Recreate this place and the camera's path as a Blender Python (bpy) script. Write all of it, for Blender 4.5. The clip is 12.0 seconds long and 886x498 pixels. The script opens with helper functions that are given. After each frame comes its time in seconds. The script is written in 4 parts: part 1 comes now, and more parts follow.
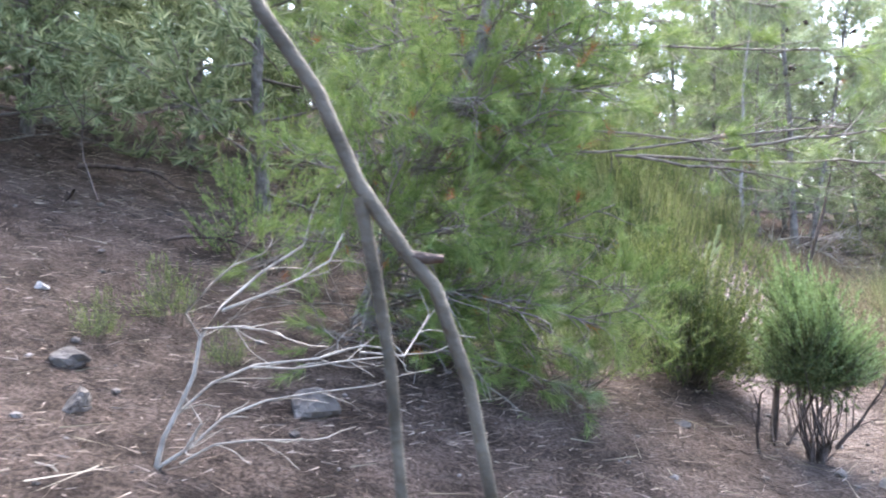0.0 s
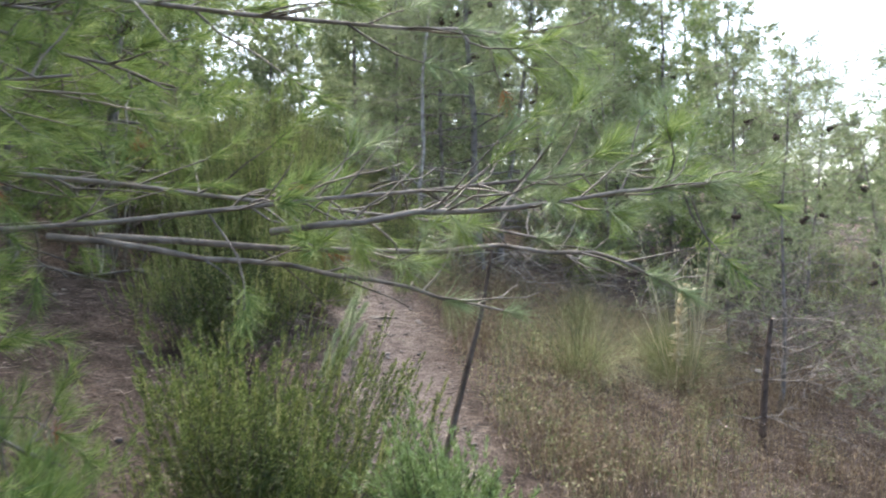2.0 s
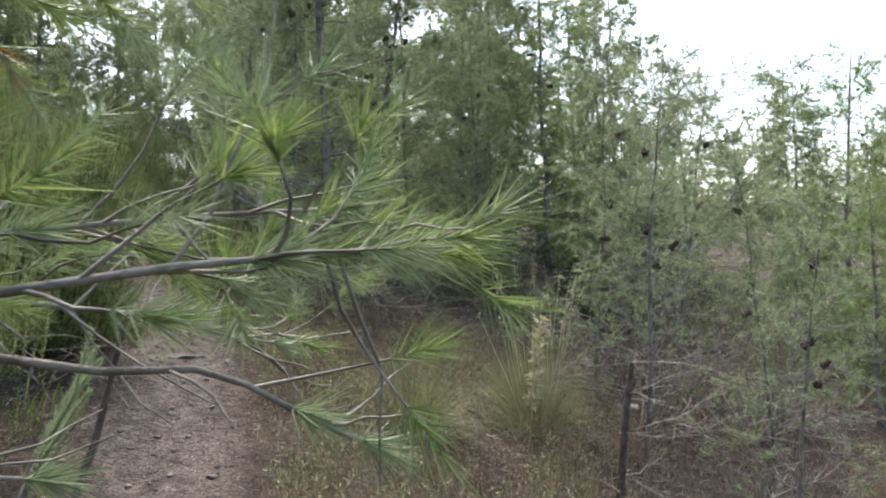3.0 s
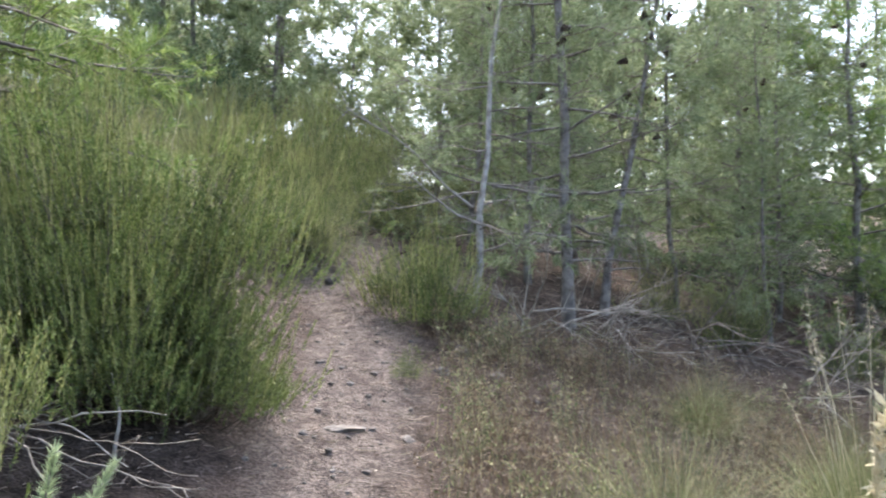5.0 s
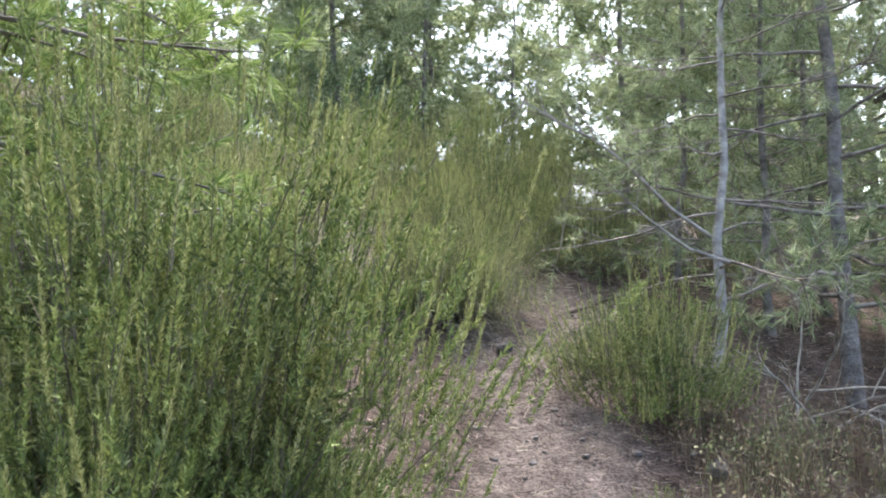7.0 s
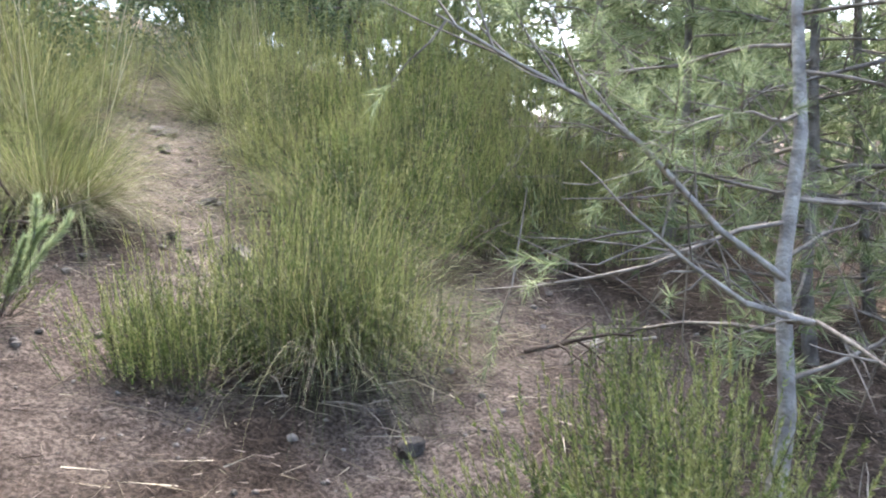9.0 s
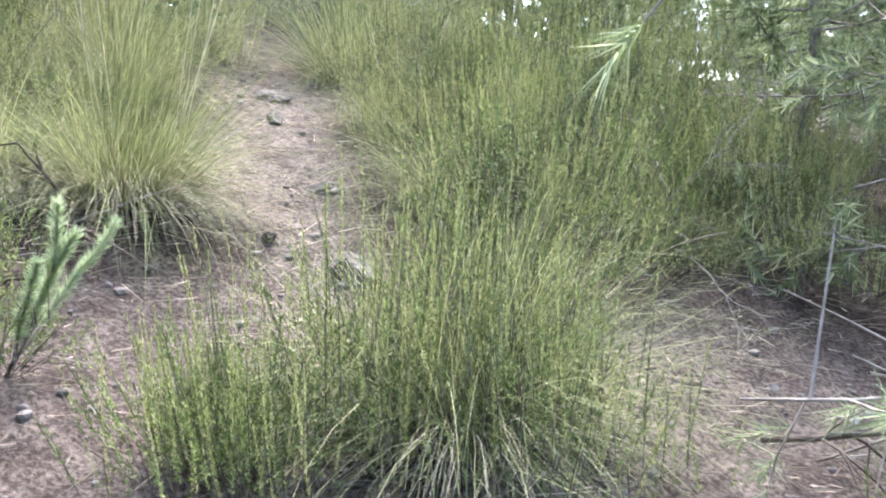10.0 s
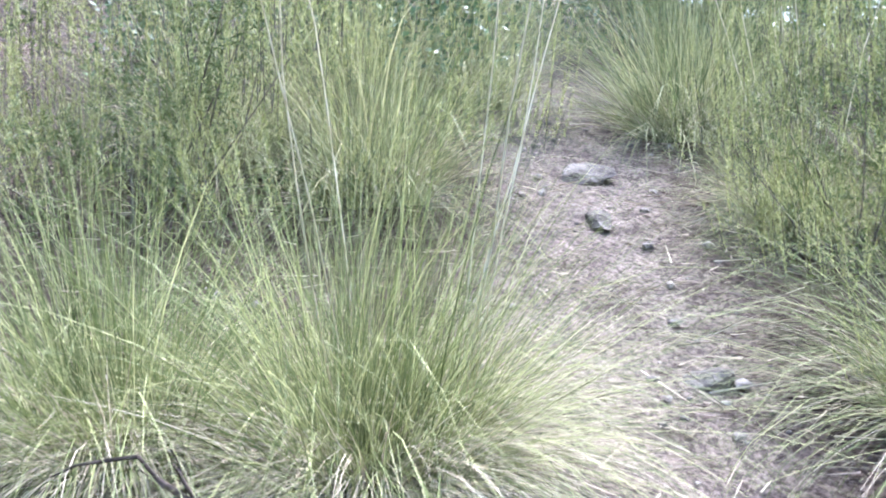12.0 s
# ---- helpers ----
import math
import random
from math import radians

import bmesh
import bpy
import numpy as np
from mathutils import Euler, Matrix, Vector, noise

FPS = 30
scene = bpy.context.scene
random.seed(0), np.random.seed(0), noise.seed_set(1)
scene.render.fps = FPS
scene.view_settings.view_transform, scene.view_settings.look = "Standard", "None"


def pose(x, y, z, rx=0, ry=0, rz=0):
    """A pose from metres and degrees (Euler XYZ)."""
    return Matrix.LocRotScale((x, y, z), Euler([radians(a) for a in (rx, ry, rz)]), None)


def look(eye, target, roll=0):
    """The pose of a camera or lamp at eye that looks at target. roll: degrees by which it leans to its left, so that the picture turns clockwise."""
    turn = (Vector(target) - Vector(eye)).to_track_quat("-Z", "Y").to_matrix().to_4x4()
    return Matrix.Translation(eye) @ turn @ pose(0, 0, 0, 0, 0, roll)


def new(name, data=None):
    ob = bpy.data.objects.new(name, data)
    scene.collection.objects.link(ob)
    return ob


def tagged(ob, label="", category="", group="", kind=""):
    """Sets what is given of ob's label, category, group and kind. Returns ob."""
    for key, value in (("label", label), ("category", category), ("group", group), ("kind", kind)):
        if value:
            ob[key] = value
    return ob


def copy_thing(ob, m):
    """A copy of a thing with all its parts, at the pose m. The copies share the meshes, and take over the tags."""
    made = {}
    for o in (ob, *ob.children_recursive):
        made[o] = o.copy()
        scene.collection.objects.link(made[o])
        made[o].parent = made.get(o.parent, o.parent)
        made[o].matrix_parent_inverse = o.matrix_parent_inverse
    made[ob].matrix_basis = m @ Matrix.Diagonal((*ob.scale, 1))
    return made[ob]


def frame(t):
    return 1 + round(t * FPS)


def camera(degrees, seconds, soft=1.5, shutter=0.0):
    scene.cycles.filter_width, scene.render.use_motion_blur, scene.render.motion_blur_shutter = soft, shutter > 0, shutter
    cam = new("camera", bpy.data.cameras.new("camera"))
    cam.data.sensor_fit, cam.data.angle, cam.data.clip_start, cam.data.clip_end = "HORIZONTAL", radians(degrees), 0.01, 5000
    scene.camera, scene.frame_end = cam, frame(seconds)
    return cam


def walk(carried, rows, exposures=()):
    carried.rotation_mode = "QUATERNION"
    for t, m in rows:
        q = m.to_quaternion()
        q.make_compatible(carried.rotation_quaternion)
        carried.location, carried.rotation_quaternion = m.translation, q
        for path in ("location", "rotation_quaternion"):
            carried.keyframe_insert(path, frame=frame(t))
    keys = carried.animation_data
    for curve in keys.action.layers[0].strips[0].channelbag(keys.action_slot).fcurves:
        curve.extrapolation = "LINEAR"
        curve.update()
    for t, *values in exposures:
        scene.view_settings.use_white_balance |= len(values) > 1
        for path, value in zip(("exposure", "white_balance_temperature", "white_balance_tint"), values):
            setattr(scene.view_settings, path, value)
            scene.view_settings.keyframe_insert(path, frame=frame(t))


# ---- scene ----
cam = camera(54.5, 12.0, soft=2.0, shutter=0.1)
PATH = [
    (0, pose(0.000, 0.024, 1.298, 92.40, -0.00, 0.00)),
    (0.5, pose(0.224, 0.640, 1.316, 91.09, 0.16, -6.30)),
    (1, pose(0.432, 1.093, 1.391, 90.58, 0.20, -7.20)),
    (1.5, pose(0.720, 1.572, 1.627, 90.37, 0.41, -9.89)),
    (2, pose(1.008, 2.003, 1.838, 90.58, 1.17, -18.77)),
    (2.5, pose(1.408, 2.440, 1.928, 90.57, 0.54, -25.70)),
    (3.5, pose(2.250, 3.020, 2.000, 91.40, 0.40, -24.50)),
    (4, pose(2.530, 3.460, 2.020, 91.90, 0.30, -22.50)),
    (4.5, pose(2.520, 4.016, 2.032, 92.30, 0.20, -18.50)),
    (5, pose(2.560, 4.456, 2.080, 92.10, -0.50, -8.40)),
    (5.5, pose(2.584, 4.904, 2.112, 94.50, 2.20, 5.40)),
    (6, pose(2.584, 5.416, 2.120, 94.20, 2.20, 5.30)),
    (6.5, pose(2.544, 5.888, 2.240, 93.90, 1.50, 3.20)),
    (7, pose(2.512, 6.376, 2.312, 93.70, 1.20, 2.10)),
    (7.5, pose(2.528, 6.880, 2.392, 93.10, 0.90, 1.30)),
    (7.7, pose(2.535, 7.080, 2.440, 92.90, 0.80, 1.10)),
    (8.1, pose(2.670, 7.460, 2.550, 91.20, 0.60, 0.60)),
    (8.5, pose(2.790, 7.860, 2.680, 89.20, 0.40, -0.20)),
    (8.9, pose(2.760, 8.270, 2.810, 87.00, 0.20, -1.00)),
    (9.3, pose(2.554, 8.706, 2.923, 85.46, -0.00, -1.37)),
    (9.5, pose(2.574, 8.932, 2.923, 84.87, -0.28, 1.46)),
    (10, pose(2.554, 9.430, 2.964, 83.92, -0.89, 7.63)),
    (10.5, pose(2.472, 9.876, 3.029, 83.29, -1.04, 12.25)),
    (11, pose(2.294, 10.286, 3.112, 84.55, 0.53, 22.46)),
    (11.5, pose(2.026, 10.602, 3.190, 85.59, 1.12, 26.42)),
    (12, pose(1.792, 10.935, 3.333, 84.39, 1.73, 23.77)),
]
EXPOSURE = [(0, 2.85, 6000, 13), (1.5, 2.5, 6150, 9), (2.5, 1.45, 6500, 6), (4.5, 2.0, 6400, 7), (5.5, 2.4, 6150, 10), (7, 2.4, 6350, 9), (9.5, 2.75, 6150, 11), (10, 3.05, 5850, 12), (10.5, 3.2, 5650, 13), (12, 3.2, 5300, 16)]
walk(cam, PATH, EXPOSURE)

# ---- light ----
world = bpy.data.worlds.new("world")
scene.world = world
world.use_nodes = True
wn = world.node_tree.nodes
sky = wn.new("ShaderNodeTexSky")
sky.sky_type, sky.sun_disc = "NISHITA", False
sky.sun_elevation, sky.sun_rotation = radians(60), radians(8)
sky.air_density, sky.dust_density = 1.0, 4.0
wn["Background"].inputs[1].default_value = 0.15
world.node_tree.links.new(sky.outputs[0], wn["Background"].inputs[0])
sun_data = bpy.data.lights.new("sun", "SUN")
sun_data.energy, sun_data.angle, sun_data.color = 1.9, radians(40), (1.0, 0.95, 0.86)
sun = new("sun", sun_data)
sun.matrix_world = look((2.1, 14.8, 26.0), (0, 0, 0))

# ---- materials ----


def material(name, c1, c2, scale=8.0, rough=0.8, bump=0.3, bscale=60.0, c3=None, spread=0.25, translucent=0.0, pieces="island", spec=0.3):
    m = bpy.data.materials.new(name)
    m.use_nodes = True
    nt = m.node_tree
    n, l = nt.nodes, nt.links
    p = n["Principled BSDF"]
    p.inputs["Roughness"].default_value = rough
    p.inputs["Specular IOR Level"].default_value = spec
    tc = n.new("ShaderNodeTexCoord")
    a = n.new("ShaderNodeTexNoise")
    a.inputs["Scale"].default_value, a.inputs["Detail"].default_value = scale, 6
    l.new(tc.outputs["Object"], a.inputs["Vector"])
    ramp = n.new("ShaderNodeValToRGB")
    ramp.color_ramp.elements[0].position, ramp.color_ramp.elements[1].position = 0.35, 0.65
    ramp.color_ramp.elements[0].color, ramp.color_ramp.elements[1].color = (*c1, 1), (*c2, 1)
    l.new(a.outputs["Fac"], ramp.inputs["Fac"])
    colour = ramp.outputs["Color"]
    geo = n.new("ShaderNodeNewGeometry")
    info = n.new("ShaderNodeObjectInfo")
    rnd = geo.outputs["Random Per Island"] if pieces == "island" else info.outputs["Random"]
    if c3:
        mix = n.new("ShaderNodeMix")
        mix.data_type = "RGBA"
        power = n.new("ShaderNodeMath")
        power.operation = "POWER"
        power.inputs[1].default_value = 2.0
        l.new(rnd, power.inputs[0])
        l.new(power.outputs[0], mix.inputs[0])
        l.new(colour, mix.inputs[6])
        mix.inputs[7].default_value = (*c3, 1)
        colour = mix.outputs[2]
    hsv = n.new("ShaderNodeHueSaturation")
    mr = n.new("ShaderNodeMapRange")
    mr.inputs[3].default_value, mr.inputs[4].default_value = 1 - spread, 1 + spread
    l.new(rnd, mr.inputs[0])
    l.new(mr.outputs[0], hsv.inputs["Value"])
    l.new(colour, hsv.inputs["Color"])
    l.new(hsv.outputs[0], p.inputs["Base Color"])
    if bump:
        b = n.new("ShaderNodeTexNoise")
        b.inputs["Scale"].default_value, b.inputs["Detail"].default_value = bscale, 8
        l.new(tc.outputs["Object"], b.inputs["Vector"])
        bp = n.new("ShaderNodeBump")
        bp.inputs["Strength"].default_value, bp.inputs["Distance"].default_value = bump, 0.02
        l.new(b.outputs["Fac"], bp.inputs["Height"])
        l.new(bp.outputs[0], p.inputs["Normal"])
    if translucent:
        tr = n.new("ShaderNodeBsdfTranslucent")
        l.new(hsv.outputs[0], tr.inputs["Color"])
        ms = n.new("ShaderNodeMixShader")
        ms.inputs[0].default_value = translucent
        l.new(p.outputs[0], ms.inputs[1])
        l.new(tr.outputs[0], ms.inputs[2])
        l.new(ms.outputs[0], n["Material Output"].inputs["Surface"])
    return m


def ground_material():
    m = bpy.data.materials.new("earth")
    m.use_nodes = True
    nt = m.node_tree
    n, l = nt.nodes, nt.links
    p = n["Principled BSDF"]
    p.inputs["Roughness"].default_value = 0.95
    p.inputs["Specular IOR Level"].default_value = 0.15
    tc = n.new("ShaderNodeTexCoord")

    def noise_ramp(scale, detail, c1, c2, lo=0.38, hi=0.62):
        a = n.new("ShaderNodeTexNoise")
        a.inputs["Scale"].default_value, a.inputs["Detail"].default_value = scale, detail
        a.inputs["Roughness"].default_value = 0.65
        l.new(tc.outputs["Object"], a.inputs["Vector"])
        r = n.new("ShaderNodeValToRGB")
        r.color_ramp.elements[0].position, r.color_ramp.elements[1].position = lo, hi
        r.color_ramp.elements[0].color, r.color_ramp.elements[1].color = (*c1, 1), (*c2, 1)
        l.new(a.outputs["Fac"], r.inputs["Fac"])
        return r.outputs["Color"], a

    def mix(f, a, b, kind="MIX"):
        x = n.new("ShaderNodeMix")
        x.data_type, x.blend_type = "RGBA", kind
        if isinstance(f, float):
            x.inputs[0].default_value = f
        else:
            l.new(f, x.inputs[0])
        l.new(a, x.inputs[6])
        l.new(b, x.inputs[7])
        return x.outputs[2]

    litter, na = noise_ramp(5, 8, (0.055, 0.041, 0.034), (0.155, 0.118, 0.10))
    grain, nb = noise_ramp(70, 8, (0.35, 0.33, 0.31), (1.35, 1.33, 1.3), 0.42, 0.58)
    trail, nc = noise_ramp(9, 8, (0.125, 0.10, 0.09), (0.26, 0.215, 0.195))
    att = n.new("ShaderNodeAttribute")
    att.attribute_name = "trodden"
    c = mix(att.outputs["Fac"], litter, trail)
    c = mix(0.8, c, grain, "MULTIPLY")
    l.new(c, p.inputs["Base Color"])
    bn = n.new("ShaderNodeTexNoise")
    bn.inputs["Scale"].default_value, bn.inputs["Detail"].default_value, bn.inputs["Roughness"].default_value = 35, 10, 0.7
    l.new(tc.outputs["Object"], bn.inputs["Vector"])
    bp = n.new("ShaderNodeBump")
    bp.inputs["Strength"].default_value, bp.inputs["Distance"].default_value = 1.0, 0.05
    l.new(bn.outputs["Fac"], bp.inputs["Height"])
    l.new(bp.outputs[0], p.inputs["Normal"])
    return m


EARTH = ground_material()
BARK = material("grey_bark", (0.10, 0.085, 0.075), (0.27, 0.245, 0.225), 14, 0.9, 0.9, 50)
PALE_BARK = material("pale_bark", (0.20, 0.18, 0.165), (0.42, 0.39, 0.36), 14, 0.9, 0.8, 50)
TWIG = material("twig_bark", (0.13, 0.11, 0.095), (0.30, 0.265, 0.235), 20, 0.9, 0.4, 90)
DARK_WOOD = material("dark_wood", (0.055, 0.04, 0.033), (0.13, 0.10, 0.085), 20, 0.9, 0.5, 80)
BUSH_WOOD = material("shrub_bark", (0.07, 0.06, 0.045), (0.16, 0.14, 0.11), 20, 0.9, 0.4, 90)
DEAD_WOOD = material("bleached_wood", (0.24, 0.21, 0.18), (0.5, 0.455, 0.395), 18, 0.85, 0.5, 80)
NEEDLE = material("pine_needles", (0.115, 0.20, 0.05), (0.22, 0.31, 0.09), 2.5, 0.55, 0, c3=(0.31, 0.36, 0.13), spread=0.35, translucent=0.35)
# paler, greyer green than NEEDLE: the haze over the wood is put into the colour
NEEDLE_FAR = material("hazed_pine_needles", (0.15, 0.205, 0.095), (0.27, 0.325, 0.165), 1.2, 0.6, 0, c3=(0.38, 0.41, 0.25), spread=0.35, translucent=0.45)
NEEDLE_TIP = material("silver_needles", (0.20, 0.27, 0.13), (0.32, 0.38, 0.2), 4, 0.4, 0, spread=0.35, translucent=0.25)
SPRIG = material("rosemary_leaves", (0.09, 0.145, 0.038), (0.175, 0.225, 0.065), 3, 0.6, 0, c3=(0.28, 0.31, 0.11), spread=0.35, translucent=0.2)
# darker copy of SPRIG: the shade inside a bush, put into the leaf colour
SPRIG_SHADED = material("shaded_rosemary_leaves", (0.06, 0.095, 0.03), (0.12, 0.155, 0.05), 3, 0.65, 0, c3=(0.16, 0.17, 0.07), spread=0.4, translucent=0.15)
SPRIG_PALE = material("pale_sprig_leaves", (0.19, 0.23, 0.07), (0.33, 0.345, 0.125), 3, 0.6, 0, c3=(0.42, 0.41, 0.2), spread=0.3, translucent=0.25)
JUNIPER = material("fresh_green_leaves", (0.15, 0.22, 0.07), (0.25, 0.335, 0.125), 5, 0.6, 0, c3=(0.29, 0.38, 0.18), spread=0.3, translucent=0.3)
PALE_SHOOT = material("pale_shoot_needles", (0.32, 0.40, 0.22), (0.46, 0.52, 0.32), 6, 0.5, 0, spread=0.25, translucent=0.4)
DARK_LEAF = material("mastic_leaves", (0.035, 0.07, 0.028), (0.07, 0.12, 0.05), 4, 0.4, 0, c3=(0.10, 0.16, 0.07), spread=0.35, translucent=0.15, spec=0.5)
GRASS = material("esparto_blades", (0.08, 0.115, 0.034), (0.175, 0.21, 0.068), 5, 0.6, 0, c3=(0.31, 0.315, 0.155), spread=0.45, translucent=0.3)
GREEN_GRASS = material("green_esparto_blades", (0.09, 0.13, 0.045), (0.18, 0.215, 0.085), 3, 0.6, 0, c3=(0.38, 0.36, 0.2), spread=0.4, translucent=0.3)
STRAW = material("dead_straw", (0.20, 0.165, 0.11), (0.36, 0.31, 0.22), 4, 0.8, 0, c3=(0.48, 0.42, 0.33), spread=0.4, translucent=0.15)
RUST_GRASS = material("rusty_dry_grass", (0.115, 0.075, 0.052), (0.215, 0.148, 0.10), 2, 0.85, 0, c3=(0.30, 0.245, 0.16), spread=0.35, translucent=0.2)
LITTER = material("fallen_needles", (0.12, 0.082, 0.062), (0.24, 0.18, 0.14), 3, 0.9, 0, c3=(0.36, 0.29, 0.24), spread=0.45)
STONE = material("limestone", (0.11, 0.095, 0.085), (0.25, 0.22, 0.20), 12, 0.9, 0.8, 40, spread=0.25)
PALE_STONE = material("pale_limestone", (0.34, 0.31, 0.28), (0.5, 0.46, 0.43), 12, 0.9, 0.7, 40, spread=0.15)
DARK_STONE = material("weathered_rock", (0.05, 0.042, 0.038), (0.17, 0.15, 0.135), 8, 0.95, 1.0, 30, spread=0.2)
CONE = material("pine_cone_scales", (0.035, 0.024, 0.02), (0.10, 0.07, 0.055), 30, 0.8, 0.6, 60)
STALK = material("dry_flower_stalk", (0.55, 0.47, 0.30), (0.72, 0.65, 0.47), 12, 0.8, 0.2, 60, spread=0.2, translucent=0.2)
ORANGE = material("scorched_needles", (0.32, 0.12, 0.045), (0.42, 0.19, 0.08), 5, 0.7, 0, spread=0.3, translucent=0.2)

# ---- mesh tools ----


class Soup:
    """Vertices and faces gathered in arrays."""

    def __init__(self):
        self.v, self.f, self.n = [], [], 0

    def add(self, v, f):
        v = np.asarray(v, float).reshape(-1, 3)
        self.v.append(v)
        self.f.append(np.asarray(f, int) + self.n)
        self.n += len(v)

    def mesh(self, name, mat, smooth=True):
        me = bpy.data.meshes.new(name)
        v = np.concatenate(self.v)
        sizes = np.concatenate([np.full(len(f), f.shape[1]) for f in self.f])
        loops = np.concatenate([f.ravel() for f in self.f])
        me.vertices.add(len(v))
        me.vertices.foreach_set("co", v.ravel().astype(np.float32))
        me.loops.add(len(loops))
        me.loops.foreach_set("vertex_index", loops.astype(np.int32))
        me.polygons.add(len(sizes))
        me.polygons.foreach_set("loop_start", np.concatenate([[0], np.cumsum(sizes)[:-1]]).astype(np.int32))
        me.polygons.foreach_set("use_smooth", np.full(len(sizes), smooth))
        me.update(calc_edges=True)
        me.materials.append(mat)
        return me


MANY = {"twigs", "dead_twigs", "stems", "young_spikes", "blades", "dead_straw", "bracts", "stalks", "foliage", "inner_foliage", "crown", "young_needles", "scorched_needles"}


def part(name, soup, mat, parent, label="", smooth=True):
    ob = new(name, soup.mesh(name, mat, smooth))
    ob.parent = parent
    if label:
        ob["label"] = label
    if name in MANY:
        ob["kind"] = "stuff"
    return ob


def thing(name, label, category, group="", at=(0, 0, 0)):
    ob = new(name)
    ob.empty_display_size = 0.1
    ob.location = at
    return tagged(ob, label, category, group)


def unit(v):
    return v / np.maximum(np.linalg.norm(v, axis=-1, keepdims=True), 1e-9)


def side_of(d):
    """A unit vector square to each direction."""
    ref = np.where(np.abs(d[..., 2:3]) > 0.9, [1.0, 0, 0], [0, 0, 1.0])
    return unit(np.cross(d, ref))


def tube(soup, pts, radii, sides=5):
    pts = np.asarray(pts, float)
    k = len(pts)
    radii = np.broadcast_to(radii, (k,))
    d = unit(np.gradient(pts, axis=0))
    a = side_of(d)
    b = np.cross(d, a)
    th = np.arange(sides) * 2 * np.pi / sides
    ring = pts[:, None] + radii[:, None, None] * (np.cos(th)[None, :, None] * a[:, None] + np.sin(th)[None, :, None] * b[:, None])
    i = np.arange(k - 1)[:, None] * sides
    j = np.arange(sides)[None]
    jn = (j + 1) % sides
    f = np.stack([i + j, i + jn, i + sides + jn, i + sides + j], -1).reshape(-1, 4)
    soup.add(ring, f)
    if sides > 3:
        soup.add(ring[-1], np.arange(sides)[None])


def bent(rng, start, way, length, wobble=0.15, droop=0.0, k=7):
    """A wandering line from start."""
    way = unit(np.asarray(way, float))
    step, p, out = length / (k - 1), np.asarray(start, float), [np.asarray(start, float)]
    for _ in range(k - 1):
        way = unit(way + rng.normal(0, wobble, 3) + [0, 0, -droop])
        p = p + way * step
        out.append(p)
    return np.array(out)


def leaves(soup, base, way, length, width, rng, fold=False):
    """Thin pointed leaves or needles: one triangle each (two where folded)."""
    s = unit(np.cross(way, rng.normal(size=way.shape)))
    w = s * np.reshape(width, (-1, 1)) * 0.5
    tip = base + way * np.reshape(length, (-1, 1))
    n = len(base)
    if fold:
        mid = base + way * np.reshape(length, (-1, 1)) * 0.45
        soup.add(np.stack([base, mid + w, tip, mid - w], 1), np.arange(4 * n).reshape(n, 4))
    else:
        soup.add(np.stack([base - w, base + w, tip], 1), np.arange(3 * n).reshape(n, 3))


def brush(soup, start, way, span, count, length, width, rng, low=25, high=65, fold=False):
    """Needles round many shoots at once: start and way are (n, 3), span their lengths."""
    n = len(start)
    u = rng.random((n, count))
    ph = np.radians(rng.uniform(low, high, (n, count))) * (1.05 - 0.55 * u)
    th = rng.uniform(0, 2 * np.pi, (n, count))
    a = side_of(way)
    b = np.cross(way, a)
    d = way[:, None] * np.cos(ph)[..., None] + np.sin(ph)[..., None] * (a[:, None] * np.cos(th)[..., None] + b[:, None] * np.sin(th)[..., None])
    base = start[:, None] + way[:, None] * (u * np.reshape(span, (-1, 1)))[..., None]
    ln = length * rng.uniform(0.7, 1.15, (n, count))
    leaves(soup, base.reshape(-1, 3), unit(d.reshape(-1, 3)), ln.ravel(), width, rng, fold)


def blades(soup, base, way, length, width, bend, rng, k=5):
    """Arching blades of grass: strips of k quads."""
    n = len(base)
    pts, p, d = [base], base, unit(way)
    for i in range(k):
        d = unit(d + np.array([0, 0, -1.0]) * np.reshape(bend, (-1, 1)) * (0.5 + i / k) + rng.normal(0, 0.03, (n, 3)))
        p = p + d * np.reshape(length, (-1, 1)) / k
        pts.append(p)
    pts = np.stack(pts, 1)
    s = side_of(unit(way) + rng.normal(0, 0.35, (n, 3)))
    taper = np.linspace(1, 0.12, k + 1)[None, :, None] * np.reshape(width, (-1, 1, 1)) * 0.5
    v = np.stack([pts - s[:, None] * taper, pts + s[:, None] * taper], 2).reshape(n, -1, 3)
    o = np.arange(n)[:, None, None] * 2 * (k + 1)
    i = np.arange(k)[None, :, None] * 2
    f = (o + i + np.array([0, 1, 3, 2])[None, None]).reshape(-1, 4)
    soup.add(v.reshape(-1, 3), f)


# ---- ground ----
KY = [-300, -80, -10, 0, 2.4, 4.3, 7.3, 9, 10.2, 11.1, 12.5, 13.5, 16, 25, 60, 300]
KZ = [-10, -6, -1.6, -0.05, 0.25, 0.55, 1.18, 1.52, 1.82, 2.15, 2.6, 2.95, 3.6, 5.2, 8, 10]
CY = [-10, 0, 2.4, 4.3, 7, 10, 11, 14, 20]
CX = [-2, 0.2, 1.4, 2.1, 2.45, 2.75, 2.6, 2.0, 1.5]
LX = [-300, -40, -12, -4, -1.2, -0.3, 0.3, 1, 2.2, 5, 10, 20, 60, 300]
LZ = [15, 10, 3.2, 0.98, 0.24, 0.0, -0.03, -0.2, -0.52, -1.15, -1.75, -2.3, -3.5, -3]
TY = [3.2, 5.4, 6.2, 7.5, 8.1, 8.6, 10, 10.9, 11.6, 12.3, 13.4, 14.4, 16]
